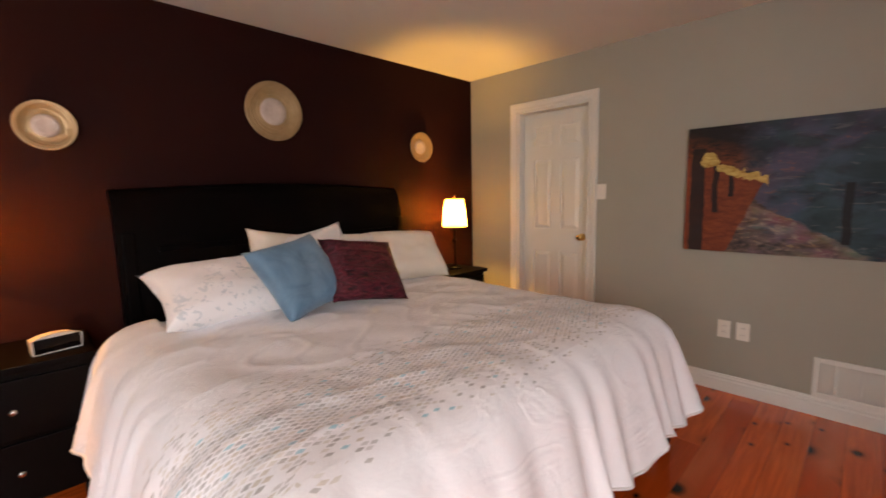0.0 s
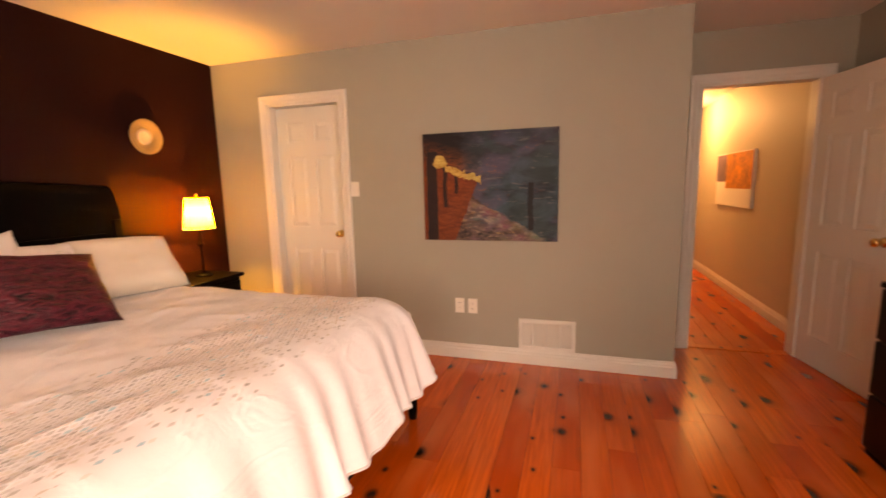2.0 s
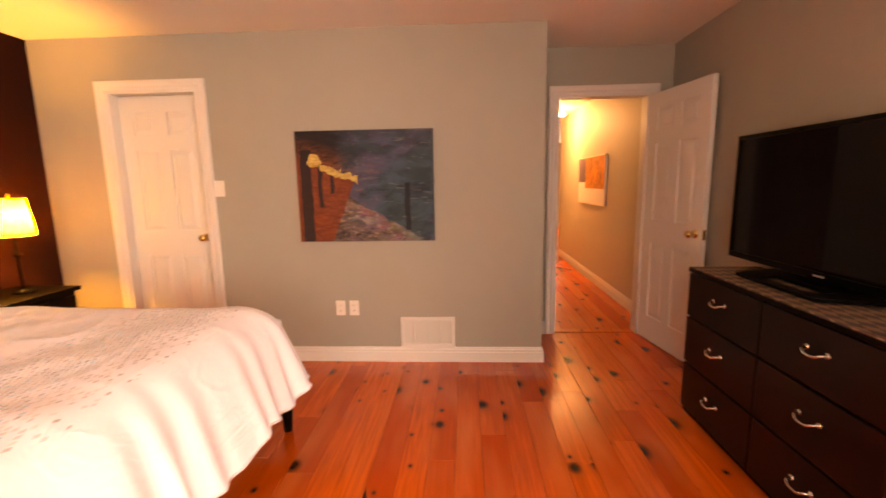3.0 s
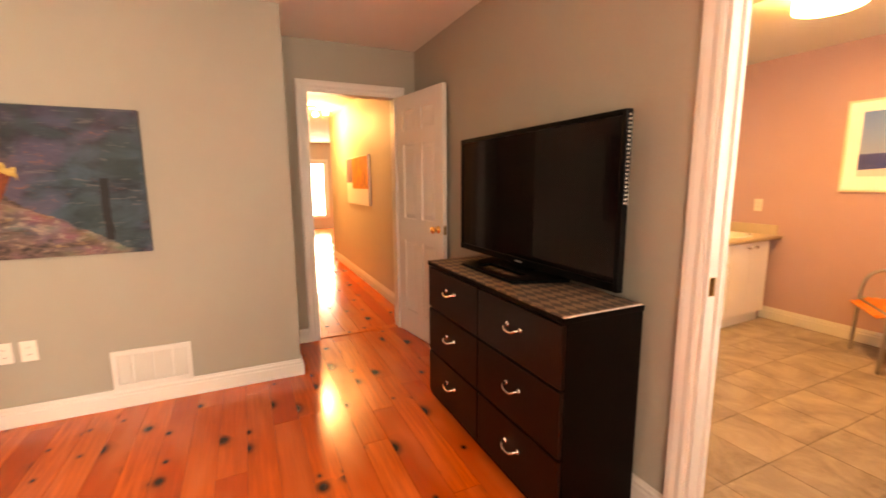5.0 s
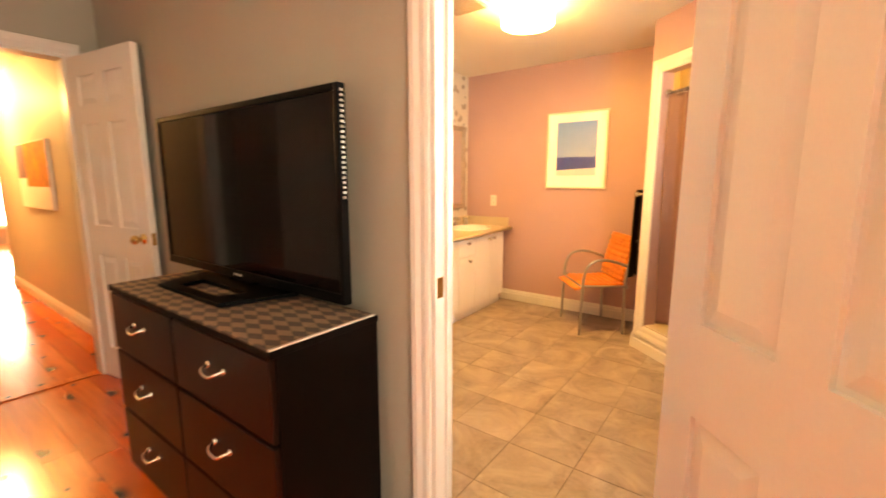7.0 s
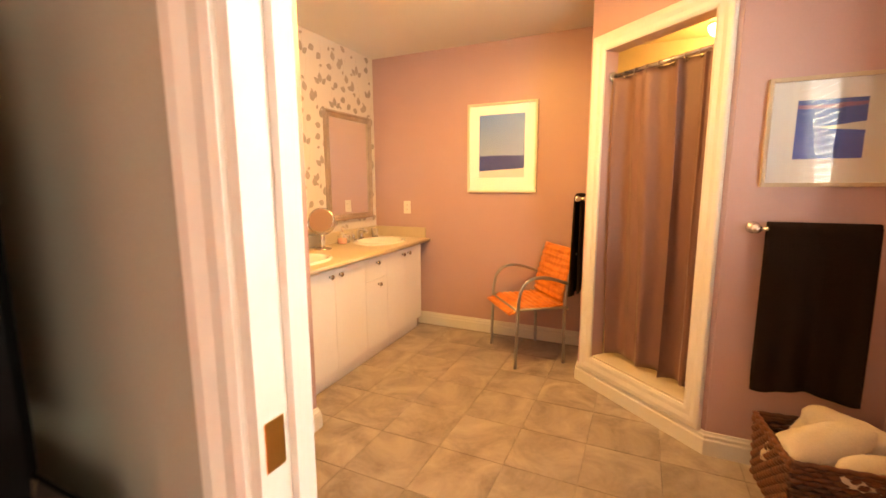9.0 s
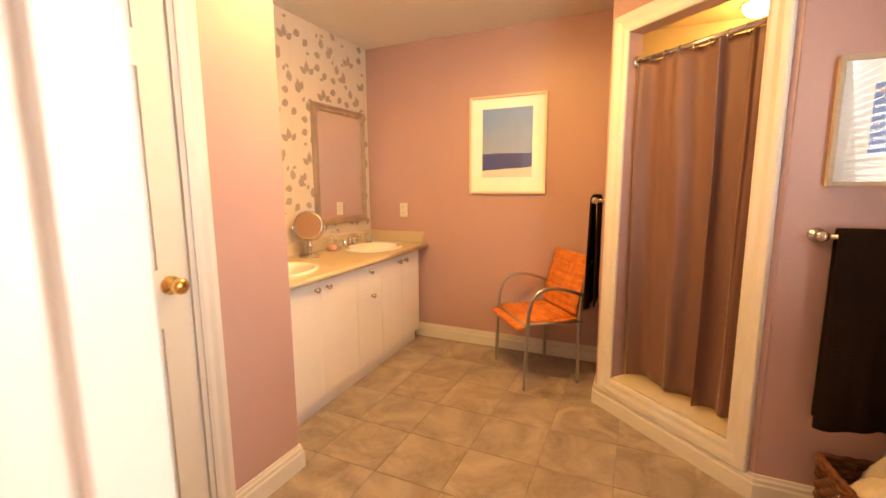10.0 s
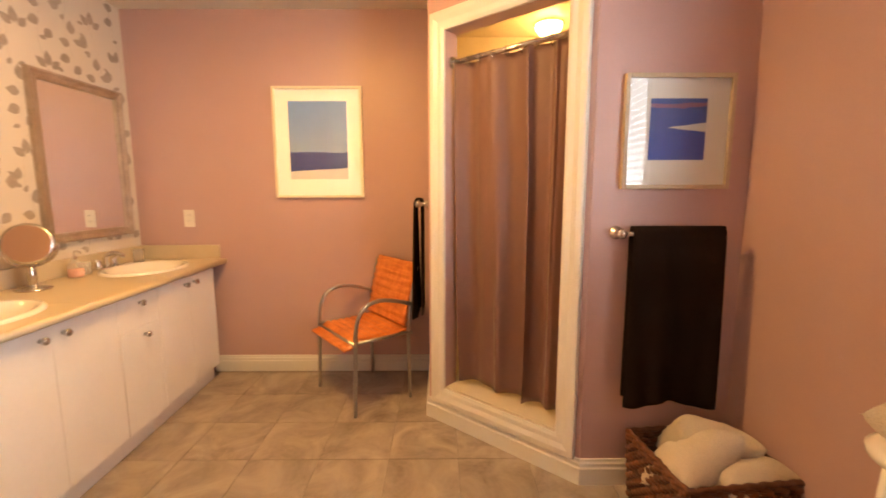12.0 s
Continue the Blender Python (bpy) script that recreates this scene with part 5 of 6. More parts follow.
def make_vanity():
    x0 = 2.640
    lean = Matrix.Translation((x0, YF, 0)) @ Matrix.Rotation(radians(2.3), 4, "Z") @ Matrix.Translation((-x0, -YF, 0))   # the run is not quite square to the room
    units = [(-3.7640, -3.075), (-4.064, -3.7655), (-4.660, -4.0655)]
    for k, (a, b) in enumerate(units):
        label = ("white two-door vanity cabinet", "white vanity cabinet with false drawer front", "white two-door vanity cabinet in the corner")[k]
        u = thing("vanity_cabinet", label + " under the counter", "cabinet", lean, "vanity cabinets")
        part("body", B(x0 + 0.019, XV - 0.01, a, b, 0.11, CZ - 0.20, 0.001, 1), M_CABINET, u)
        part("rail", B(x0 + 0.019, x0 + 0.07, a, b, CZ - 0.20, CZ - 0.034), M_CABINET, u)
        part("toe_kick", B(x0 + 0.045, x0 + 0.07, a, b, 0.0, 0.112), M_CABINET, u)

        def front(y0, y1, z0, z1, ky, kz):
            d = part("door", B(x0, x0 + 0.0185, y0 + 0.0010, y1 - 0.0010, z0, z1, 0.0018), M_CABINET, u)
            part("knob", lathe([(0.0, -0.030), (0.012, -0.029), (0.0165, -0.022), (0.013, -0.014), (0.006, -0.009), (0.009, 0.0)], (x0, ky, kz), "x", 18), M_NICKEL, d, "oval nickel knob", True)
        if k == 1:
            m = (a + b) / 2
            front(a, b, CZ - 0.205, CZ - 0.045, m, CZ - 0.085)
            front(a, b, 0.105, CZ - 0.208, m - 0.02, CZ - 0.25)
        else:
            m = (a + b) / 2
            front(a, m, 0.105, CZ - 0.045, m - 0.05, CZ - 0.085)
            front(m, b, 0.105, CZ - 0.045, m + 0.05, CZ - 0.085)
    c = thing("counter", "beige laminate vanity counter with backsplash", "counter", lean)
    # counter with openings for the two basins
    cut = [(-3.36, 0.24, 2.89), (-4.38, 0.24, 2.89)]
    ys = [VY - 0.002]
    for cy, r, cx in cut:
        ys += [cy + r, cy - r]
    ys.append(YF + 0.001)
    for i in range(0, len(ys) - 1):
        a, b = ys[i + 1], ys[i]
        if i % 2 == 0:
            part("slab", B(2.615, XV + 0.07, a, b, CZ - 0.034, CZ), M_COUNTER, c)
        else:
            part("slab", B(2.615, cut[i // 2][2] - 0.19, a, b, CZ - 0.034, CZ), M_COUNTER, c)
            part("slab", B(cut[i // 2][2] + 0.19, XV + 0.07, a, b, CZ - 0.034, CZ), M_COUNTER, c)
    for cy, r, cx in cut:
        # ring of laminate between the straight opening and the oval rim
        bm = bmesh.new()
        n = 40
        inner = ellipse_ring(bm, cx, cy, 0.185, 0.235, CZ - 0.0002, n)
        outer = []
        for i in range(n):
            a = 2 * math.pi * i / n
            s = max(abs(math.cos(a)) / 0.19, abs(math.sin(a)) / 0.24)
            outer.append(bm.verts.new((cx + 1.10 * math.cos(a) / s, cy + 1.10 * math.sin(a) / s, CZ - 0.0008)))
        for i in range(n):
            bm.faces.new((inner[i], inner[(i + 1) % n], outer[(i + 1) % n], outer[i]))
        part("rim_fill", bm, M_COUNTER, c)
    part("edge", tube([(2.616, VY - 0.002, CZ - 0.017), (2.616, YF + 0.001, CZ - 0.017)], 0.0172, 12), M_COUNTER, c, "", True)
    part("backsplash", B(XV - 0.021, XV - 0.001, YF + 0.022, VY - 0.002, CZ + 0.0005, CZ + 0.095, 0.005), M_COUNTER, c).matrix_basis = lean.inverted()
    part("side_splash", B(2.64, XV - 0.001, YF + 0.001, YF + 0.021, CZ, CZ + 0.095, 0.005), M_COUNTER, c)
    make_basin(2.89, -3.36, "white oval basin set in the near end of the counter", lean)
    make_basin(2.89, -4.38, "white oval basin set in the far end of the counter", lean)


def make_mirror(y0, y1, z0, z1, label):
    m = thing("wall_mirror", label, "mirror", None, "mirrors above the vanity")
    w = 0.052
    prof = [(0, 0), (0, 0.016), (0.009, 0.022), (0.025, 0.020), (0.040, 0.030), (w, 0.028), (w, 0)]
    a, b, c, d = y1 - w, y0 + w, z0 + w, z1 - w
    x = XV - 0.001
    pts = [(x, a, c), (x, a, d), (x, b, d), (x, b, c), (x, a, c)]
    bm = bmesh.new()
    ring = []
    for (px, py, pz), (sy, sz) in zip(pts[:4], ((1, -1), (1, 1), (-1, 1), (-1, -1))):
        ring.append([bm.verts.new((px - q, py + sy * p, pz + sz * p)) for p, q in prof])
    for i in range(4):
        r0, r1 = ring[i], ring[(i + 1) % 4]
        for k in range(len(prof)):
            j = (k + 1) % len(prof)
            bm.faces.new((r0[k], r0[j], r1[j], r1[k]))
    part("frame", bm, M_SILVERWOOD, m, "antique silver moulded frame")
    part("glass", B(x - 0.010, x - 0.004, b - 0.002, a + 0.002, c - 0.002, d + 0.002), M_MIRROR, m, "mirror glass")


def make_leaf_print():
    """Sprigs of leaves printed on the vanity wallpaper, one sheet of thin shapes."""
    rnd = random.Random(7)
    bm = bmesh.new()

    def leaf(y, z, ang, long, wide):
        pts = []
        for k in range(9):
            t = k / 8
            pts.append((t * long, wide * math.sin(math.pi * t ** 0.8)))
        for k in range(7, 0, -1):
            t = k / 8
            pts.append((t * long, -wide * math.sin(math.pi * t ** 0.8)))
        vs = []
        for a, b in pts:
            yy, zz = y + a * math.cos(ang) - b * math.sin(ang), z + a * math.sin(ang) + b * math.cos(ang)
            if not (YF + 0.004 < yy < VY - 0.003 and CZ + 0.10 < zz < CEIL - 0.004):
                return
            vs.append((yy, zz))
        depth = 0.0006 + 0.00012 * (len(bm.faces) % 9)
        bm.faces.new([bm.verts.new((XV - depth, p, q)) for p, q in vs])

    def stem(pts):
        depth = 0.0004
        for (ay, az), (by, bz) in zip(pts, pts[1:]):
            if all(YF + 0.004 < q < VY - 0.003 for q in (ay, by)) and all(CZ + 0.10 < q < CEIL - 0.004 for q in (az, bz)):
                bm.faces.new([bm.verts.new((XV - depth, q, r)) for q, r in ((ay - 0.0006, az), (ay + 0.0006, az), (by + 0.0006, bz), (by - 0.0006, bz))])

    col, y = 0, YF + 0.06
    while y < VY + 0.05:
        z, kind = 0.80 + (0.158 if col % 2 else 0.0), col // 2
        stem([(y + 0.035 * math.sin(k * 0.75 + col), 0.95 + 0.075 * k) for k in range(21)])
        while z < CEIL:
            cy, cz, turn = y + rnd.uniform(-0.02, 0.02), z + rnd.uniform(-0.02, 0.02), rnd.uniform(-0.25, 0.25)
            if kind % 2 == 0:
                # a fan of three and a bent pair under it
                for a, k in ((-0.80, 0.9), (0.05, 1.0), (0.95, 0.85)):
                    leaf(cy - 0.022 * math.sin(a + turn), cz + 0.022 * math.cos(a + turn), math.pi / 2 + a + turn, 0.078 * k, 0.0235 * k)
                leaf(cy + 0.075, cz - 0.105, 2.0 + turn, 0.062, 0.021)
                leaf(cy + 0.075, cz - 0.110, 0.15 + turn, 0.060, 0.019)
            else:
                # five round leaves up a stem, with small buds
                for dy, dz, a, k in ((-0.062, 0.020, 1.9, 1.0), (0.000, 0.070, 1.45, 0.95), (0.020, 0.010, 0.15, 0.85), (0.028, -0.062, -0.35, 0.90), (-0.040, -0.095, -0.75, 0.85)):
                    leaf(cy + dy, cz + dz, a + turn * 0.5, 0.078 * k, 0.0285 * k)
                leaf(cy - 0.085, cz + 0.085, 0.5, 0.034, 0.010)
                leaf(cy + 0.060, cz + 0.130, 2.1, 0.040, 0.012)
            leaf(cy + rnd.uniform(-0.09, 0.09), cz + 0.158, rnd.uniform(-0.4, 0.4), 0.042, 0.011)
            z += 0.315
            kind += 1
        y += 0.168
        col += 1
    tagged(part("leaf_print", bm, M_PRINT, bpy.data.objects["wall_vanity"], "grey leaf sprigs"), kind="stuff")


def make_makeup_mirror(x, y):
    m = thing("makeup_mirror", "round nickel make-up mirror on a stand on the counter", "mirror", pose(x, y, CZ, 0, 0, 212))
    part("foot", lathe([(0.0, 0.0), (0.066, 0.0), (0.068, 0.006), (0.05, 0.012), (0.014, 0.020), (0.0, 0.021)], (0, 0, 0), "z", 28), M_NICKEL, m, "", True)
    part("stem", lathe([(0.017, 0.015), (0.014, 0.03), (0.020, 0.06), (0.017, 0.10), (0.010, 0.115)], (0, 0, 0), "z", 18), M_NICKEL, m, "", True)
    part("yoke", tube([(0.105 * math.cos(a), 0, 0.215 + 0.105 * math.sin(a)) for a in [math.pi + math.pi * i / 16 for i in range(17)]], 0.006, 8), M_NICKEL, m, "", True)
    h = part("head", lathe([(0.0, -0.012), (0.088, -0.012), (0.097, -0.006), (0.098, 0.004), (0.090, 0.012), (0.0, 0.014)], (0, 0, 0), "y", 32), M_NICKEL, m, "", True)
    h.matrix_basis = pose(0, 0, 0.215, -12, 0, 0)
    part("glass", lathe([(0.0, -0.0135), (0.085, -0.0135), (0.086, -0.0125)], (0, 0, 0), "y", 32), M_MIRROR, h, "mirror glass")


def make_bottles():
    b = thing("soap_dispenser", "clear dispenser with pink soap on the counter", "dispenser", pose(3.08, -4.13, CZ))
    part("bottle", lathe([(0.0, 0.0), (0.036, 0.0), (0.038, 0.01), (0.036, 0.07), (0.015, 0.09), (0.013, 0.10), (0.0, 0.10)], (0, 0, 0), "z", 20), M_THINGLASS, b, "clear bottle", True)
    part("soap", lathe([(0.0, 0.004), (0.033, 0.004), (0.0345, 0.012), (0.0335, 0.045), (0.0, 0.046)], (0, 0, 0), "z", 20), M_SOAP, b, "pink liquid soap", True)
    p = part("pump", tube(arc([(0, 0, 0.10), (0, 0, 0.135), (-0.02, 0, 0.14), (-0.04, 0, 0.132)], 4), 0.005, 8), M_CHROME, b, "", True)
    part("collar", lathe([(0.014, 0.10), (0.014, 0.112), (0.0, 0.113)], (0, 0, 0), "z", 16), M_CHROME, b)
    for y, z in ((-4.20, 0.07), (-4.62, 0.085)):
        t = thing("tumbler", "small clear glass tumbler on the counter", "glass", pose(3.09, y, CZ))
        part("glass", lathe([(0.0, 0.004), (0.026, 0.004), (0.031, z), (0.034, z), (0.030, 0.0), (0.0, 0.0)], (0, 0, 0), "z", 20), M_THINGLASS, t, "", True)


def make_chair():
    c = thing("armchair", "steel tube armchair with orange woven seat and back", "chair", pose(1.600, -4.455, 0, 0, 0, 38))
    # local: faces +x
    w, dp = 0.25, 0.20
    sides = []
    for s in (-1, 1):
        pts = arc([(dp + 0.01, s * w, 0.0), (dp, s * w, 0.30), (dp - 0.01, s * w, 0.50), (dp - 0.05, s * w, 0.605), (dp - 0.14, s * w, 0.645), (-0.06, s * w, 0.630), (-dp + 0.01, s * w * 0.96, 0.585)], 6)
        part("arm_tube", tube(pts, 0.0115, 10), M_STEEL, c, "satin steel arm and front leg", True)
        pts = arc([(-dp + 0.03, s * w * 0.94, 0.0), (-dp + 0.035, s * w * 0.94, 0.30), (-dp + 0.035, s * w * 0.94, 0.44), (-dp + 0.01, s * w * 0.94, 0.62), (-dp - 0.03, s * w * 0.94, 0.81)], 6)
        part("back_tube", tube(pts, 0.0115, 10), M_STEEL, c, "satin steel back leg", True)
        part("seat_rail", tube([(dp + 0.0, s * w, 0.425), (-dp + 0.012, s * w * 0.94, 0.415)], 0.010, 8), M_STEEL, c, "", True)
    part("crossbar", tube([(-dp + 0.012, -w * 0.94, 0.405), (-dp + 0.012, w * 0.94, 0.405)], 0.009, 8), M_STEEL, c, "", True)
    part("crossbar", tube([(dp, -w, 0.415), (dp, w, 0.415)], 0.009, 8), M_STEEL, c, "", True)

    def sheet(name, fn, nu, nv, label):
        ob = part(name, grid(fn, nu, nv), M_CHAIR, c, label, True)
        mod = ob.modifiers.new("thickness", "SOLIDIFY")
        mod.thickness, mod.offset = 0.014, 0
    sheet("seat", lambda u, v: (dp + 0.055 - u * (2 * dp + 0.03), (v - 0.5) * 2 * (w - 0.018), 0.435 + 0.03 * (max(0, 0.25 - u) * -6.5) + 0.004 * math.sin(u * 60) - 0.012 * math.sin(math.pi * u)), 40, 10, "orange woven seat with a rolled front edge")
    sheet("backrest", lambda u, v: (-dp + 0.050 - 0.090 * u ** 1.3 + 0.004 * math.sin(u * 50), (v - 0.5) * 2 * (w - 0.026), 0.455 + u * 0.375), 40, 10, "orange woven backrest")


def make_shower_things():
    rod_z = 1.900
    r = thing("shower_rod", "nickel curtain rod across the shower opening", "rod")
    part("rod", tube([SM @ Vector((OX0 + 0.001, -0.10 + 0.045, rod_z)), SM @ Vector((OX1 - 0.001, -0.10 + 0.045, rod_z))], 0.0125, 12), M_NICKEL, r, "", True)
    for x in (OX0, OX1 - 0.012):
        bm = lathe([(0.0, 0.0), (0.030, 0.0), (0.028, 0.008), (0.016, 0.012), (0.0, 0.012)], (0, 0, 0), "x", 18)
        bmesh.ops.transform(bm, matrix=SM @ pose(x, -0.055, rod_z), verts=bm.verts)
        part("flange", bm, M_NICKEL, r, "", True)
    c = thing("shower_curtain", "brown cloth shower curtain hanging in folds, drawn closed", "curtain")
    L = OX1 - OX0 - 0.03

    def at(u, v):
        s = u * L
        z = 1.892 - v * (1.892 - 0.235) - 0.004 * abs(math.sin(u * math.pi * 8)) * (1 - v) ** 6
        amp = 0.012 + 0.028 * min(1.0, 0.3 + v) * (0.6 + 0.4 * math.sin(u * 11 + 1))
        ph = u * 2 * math.pi * 3.5 + 1.3 * math.sin(u * 7 + 0.8) + 0.5 * math.sin(v * 3 + u * 5)
        y = -0.065 + amp * math.sin(ph) + 0.005 * math.sin(ph * 2.3 + v * 2) + 0.010 * noise.noise(Vector((u * 5.0, v * 2.2, 3.0))) + 0.003 * noise.noise(Vector((u * 16.0, v * 9.0, 8.0))) - 0.030 * v
        x = OX0 + 0.012 + s + 0.016 * math.cos(ph) + (0.022 * v * (1 - u))
        return SM @ Vector((x, y, z))
    ob = part("cloth", grid(at, 130, 46), M_CURTAIN, c, "", True)
    mod = ob.modifiers.new("thickness", "SOLIDIFY")
    mod.thickness = 0.002
    for k in range(9):
        x = OX0 + 0.02 + (L - 0.02) * k / 8
        pts = [SM @ Vector((x, -0.055 + 0.017 * math.cos(a), rod_z - 0.008 + 0.022 * math.sin(a))) for a in [2 * math.pi * i / 14 for i in range(15)]]
        part("ring", tube(pts, 0.0028, 6), M_NICKEL, c, "", True)
    l = thing("shower_light", "round lit shower ceiling light", "light", pose(0.49, -4.53, 2.24))
    part("collar", lathe([(0.0, 0.0), (0.085, 0.0), (0.085, -0.012), (0.0, -0.012)], (0, 0, 0), "z", 28), M_NICKEL, l)
    part("dome", lathe([(0.078, -0.012), (0.076, -0.035), (0.055, -0.062), (0.025, -0.075), (0.0, -0.078)], (0, 0, 0), "z", 28), M_DOME, l, "glowing frosted dome", True)


def make_towel(name, x0, x1, y, z_top, z_front, z_back, label, turn=None, seed=0.0):
    """A towel folded over a bar along local x."""
    fr, bk = z_top - z_front, z_top - z_back
    total = fr + bk + 0.05

    def at(u, v):
        s = v * total
        x = x0 + u * (x1 - x0)
        if s < fr:
            d = fr - s
            yy, z = 0.011, z_top - d
            k = d / fr
            yy += k * (0.012 * math.sin(u * 9 + seed) + 0.008 * math.sin(u * 21 + seed)) + 0.006
            z -= 0.012 * math.sin(u * 7 + seed) * k
            x += (u - 0.5) * 0.004 * math.sin(k * 3)
        elif s < fr + 0.05:
            a = (s - fr) / 0.05 * math.pi
            yy, z = 0.011 * math.cos(a) + 0.003 * (1 + math.cos(a)), z_top + 0.014 * math.sin(a)
        else:
            d = s - fr - 0.05
            yy, z = -0.011, z_top - d
        return Vector((x, y + yy, z))
    bm = grid(at, 30, 70)
    if turn is not None:
        bmesh.ops.transform(bm, matrix=turn, verts=bm.verts)
    ob = link(name, bm, M_TERRY_DARK, None, True)
    mod = ob.modifiers.new("thickness", "SOLIDIFY")
    mod.thickness, mod.offset = 0.012, 1
    return tagged(ob, label, "towel")


def make_towel_bar(m, a, b, z, label):
    t = thing("towel_bar", label, "towel bar", m)
    part("bar", tube([(a, 0.062, z), (b, 0.062, z)], 0.0085, 12), M_NICKEL, t, "", True)
    for x in (a, b):
        part("post", lathe([(0.0, 0.0), (0.027, 0.0), (0.026, 0.008), (0.012, 0.014), (0.011, 0.045), (0.018, 0.052), (0.021, 0.062), (0.017, 0.074), (0.0, 0.078)], (x, 0, z), "y", 20), M_NICKEL, t, "round nickel bracket", True)


def make_picture(name, x0, x1, y, z0, z1, frame_w, mat_w, frame_mat, print_mat, label, glass):
    """A framed print on a wall that faces +y."""
    p = thing(name, label, "picture")
    bm = bmesh.new()
    for a, b, c, d in ((x0, x0 + frame_w, z0, z1), (x1 - frame_w, x1, z0, z1), (x0 + frame_w, x1 - frame_w, z0, z0 + frame_w), (x0 + frame_w, x1 - frame_w, z1 - frame_w, z1)):
        box(bm, a, b, y, y + 0.024, c, d, 0.0025, 2)
    part("frame", bm, frame_mat, p)
    part("mat", B(x0 + frame_w, x1 - frame_w, y, y + 0.010, z0 + frame_w, z1 - frame_w), M_MAT, p, "white mat board")
    l, r, t, b = mat_w
    part("print", B(x0 + frame_w + l, x1 - frame_w - r, y + 0.009, y + 0.0115, z0 + frame_w + b, z1 - frame_w - t), print_mat, p)
    if glass:
        part("glass", B(x0 + frame_w, x1 - frame_w, y + 0.014, y + 0.016, z0 + frame_w, z1 - frame_w), M_CLEAR, p).visible_shadow = False


def make_basket():
    x0, x1, y0, y1, h = -0.196, 0.196, -0.172, 0.172, 0.27
    b = thing("wicker_basket", "brown wicker basket holding rolled cream towels", "basket", pose(0.135, -3.350, 0, 0, 0, 6))
    bm = bmesh.new()
    rows, cols = 13, 15

    def side(p, q, out):
        p, q, out = Vector(p), Vector(q), Vector(out)
        for r in range(rows):
            z = 0.018 + r * (h - 0.03) / (rows - 1)
            pts = []
            for c in range(cols * 4 + 1):
                t = c / (cols * 4)
                ph = math.pi * c / 4 + (math.pi if r % 2 else 0)
                flare = 1 + 0.06 * z / h
                mid = Vector(((x0 + x1) / 2, (y0 + y1) / 2, 0))
                base = p.lerp(q, t)
                base = mid + (base - mid) * flare
                pts.append(base + out * 0.0065 * math.sin(ph) + Vector((0, 0, z)))
            tube(pts, 0.0105, 6, bm, 1.1)
        for c in range(cols + 1):
            t = c / cols
            mid = Vector(((x0 + x1) / 2, (y0 + y1) / 2, 0))
            base = p.lerp(q, t)
            tube([base, mid + (base - mid) * 1.06 + Vector((0, 0, h))], 0.006, 6, bm)
    side((x0, y0, 0), (x1, y0, 0), (0, -1, 0))
    side((x1, y0, 0), (x1, y1, 0), (1, 0, 0))
    side((x1, y1, 0), (x0, y1, 0), (0, 1, 0))
    side((x0, y1, 0), (x0, y0, 0), (-1, 0, 0))
    tagged(part("weave", bm, M_WICKER, b, "woven brown wicker", True), kind="stuff")
    part("bottom", B(x0 + 0.006, x1 - 0.006, y0 + 0.006, y1 - 0.006, 0.002, 0.02), M_WICKER, b)
    bm = bmesh.new()
    mid = Vector(((x0 + x1) / 2, (y0 + y1) / 2, 0))
    cs = [Vector(p) for p in ((x0, y0, h), (x1, y0, h), (x1, y1, h), (x0, y1, h))]
    cs = [Vector((mid.x + (c.x - mid.x) * 1.06, mid.y + (c.y - mid.y) * 1.06, h)) for c in cs]
    for i in range(4):
        for off in (0.0, 0.014):
            a, q = cs[i], cs[(i + 1) % 4]
            pts = [a.lerp(q, k / 30) + Vector((0.004 * math.sin(k * 1.6 + off * 200), 0.004 * math.cos(k * 1.6 + off * 200), off)) for k in range(31)]
            tube(pts, 0.011, 6, bm)
    part("rim", bm, M_WICKER, b, "braided wicker rim", True)
    for k, (m, w, hh, t) in enumerate(((pose(0.205, -3.33, 0.27, -55, 20, 24), 0.32, 0.27, 0.15), (pose(0.10, -3.41, 0.28, -42, -12, -15), 0.31, 0.26, 0.15), (pose(0.06, -3.29, 0.235, -70, 5, 10), 0.29, 0.26, 0.14))):
        pillow("folded_towel", "cream towel bundled in the wicker basket", m, w, hh, t, M_TERRY_CREAM, 11.0 + k, "towel")


def make_bath_lights():
    l = thing("ceiling_light", "lit white drum ceiling light in the bathroom", "light", pose(1.81, -3.385, CEIL))
    part("canopy", lathe([(0.0, 0.0), (0.10, 0.0), (0.10, -0.018), (0.0, -0.018)], (0, 0, 0), "z", 32), M_NICKEL, l)
    part("drum", lathe([(0.165, -0.015), (0.170, -0.016), (0.170, -0.118), (0.160, -0.124), (0.0, -0.126)], (0, 0, 0), "z", 44), M_DRUM, l, "glowing white drum diffuser", False)
    v = thing("exhaust_fan", "beige exhaust fan grille on the bathroom ceiling", "vent", pose(2.13, -3.10, CEIL))
    part("housing", B(-0.14, 0.14, -0.14, 0.14, -0.018, 0.0, 0.006), M_SWITCH, v)
    for k in range(9):
        y = -0.105 + k * 0.026
        part("slat", B(-0.115, 0.115, y, y + 0.012, -0.024, -0.0175), M_OAKFRAME, v)


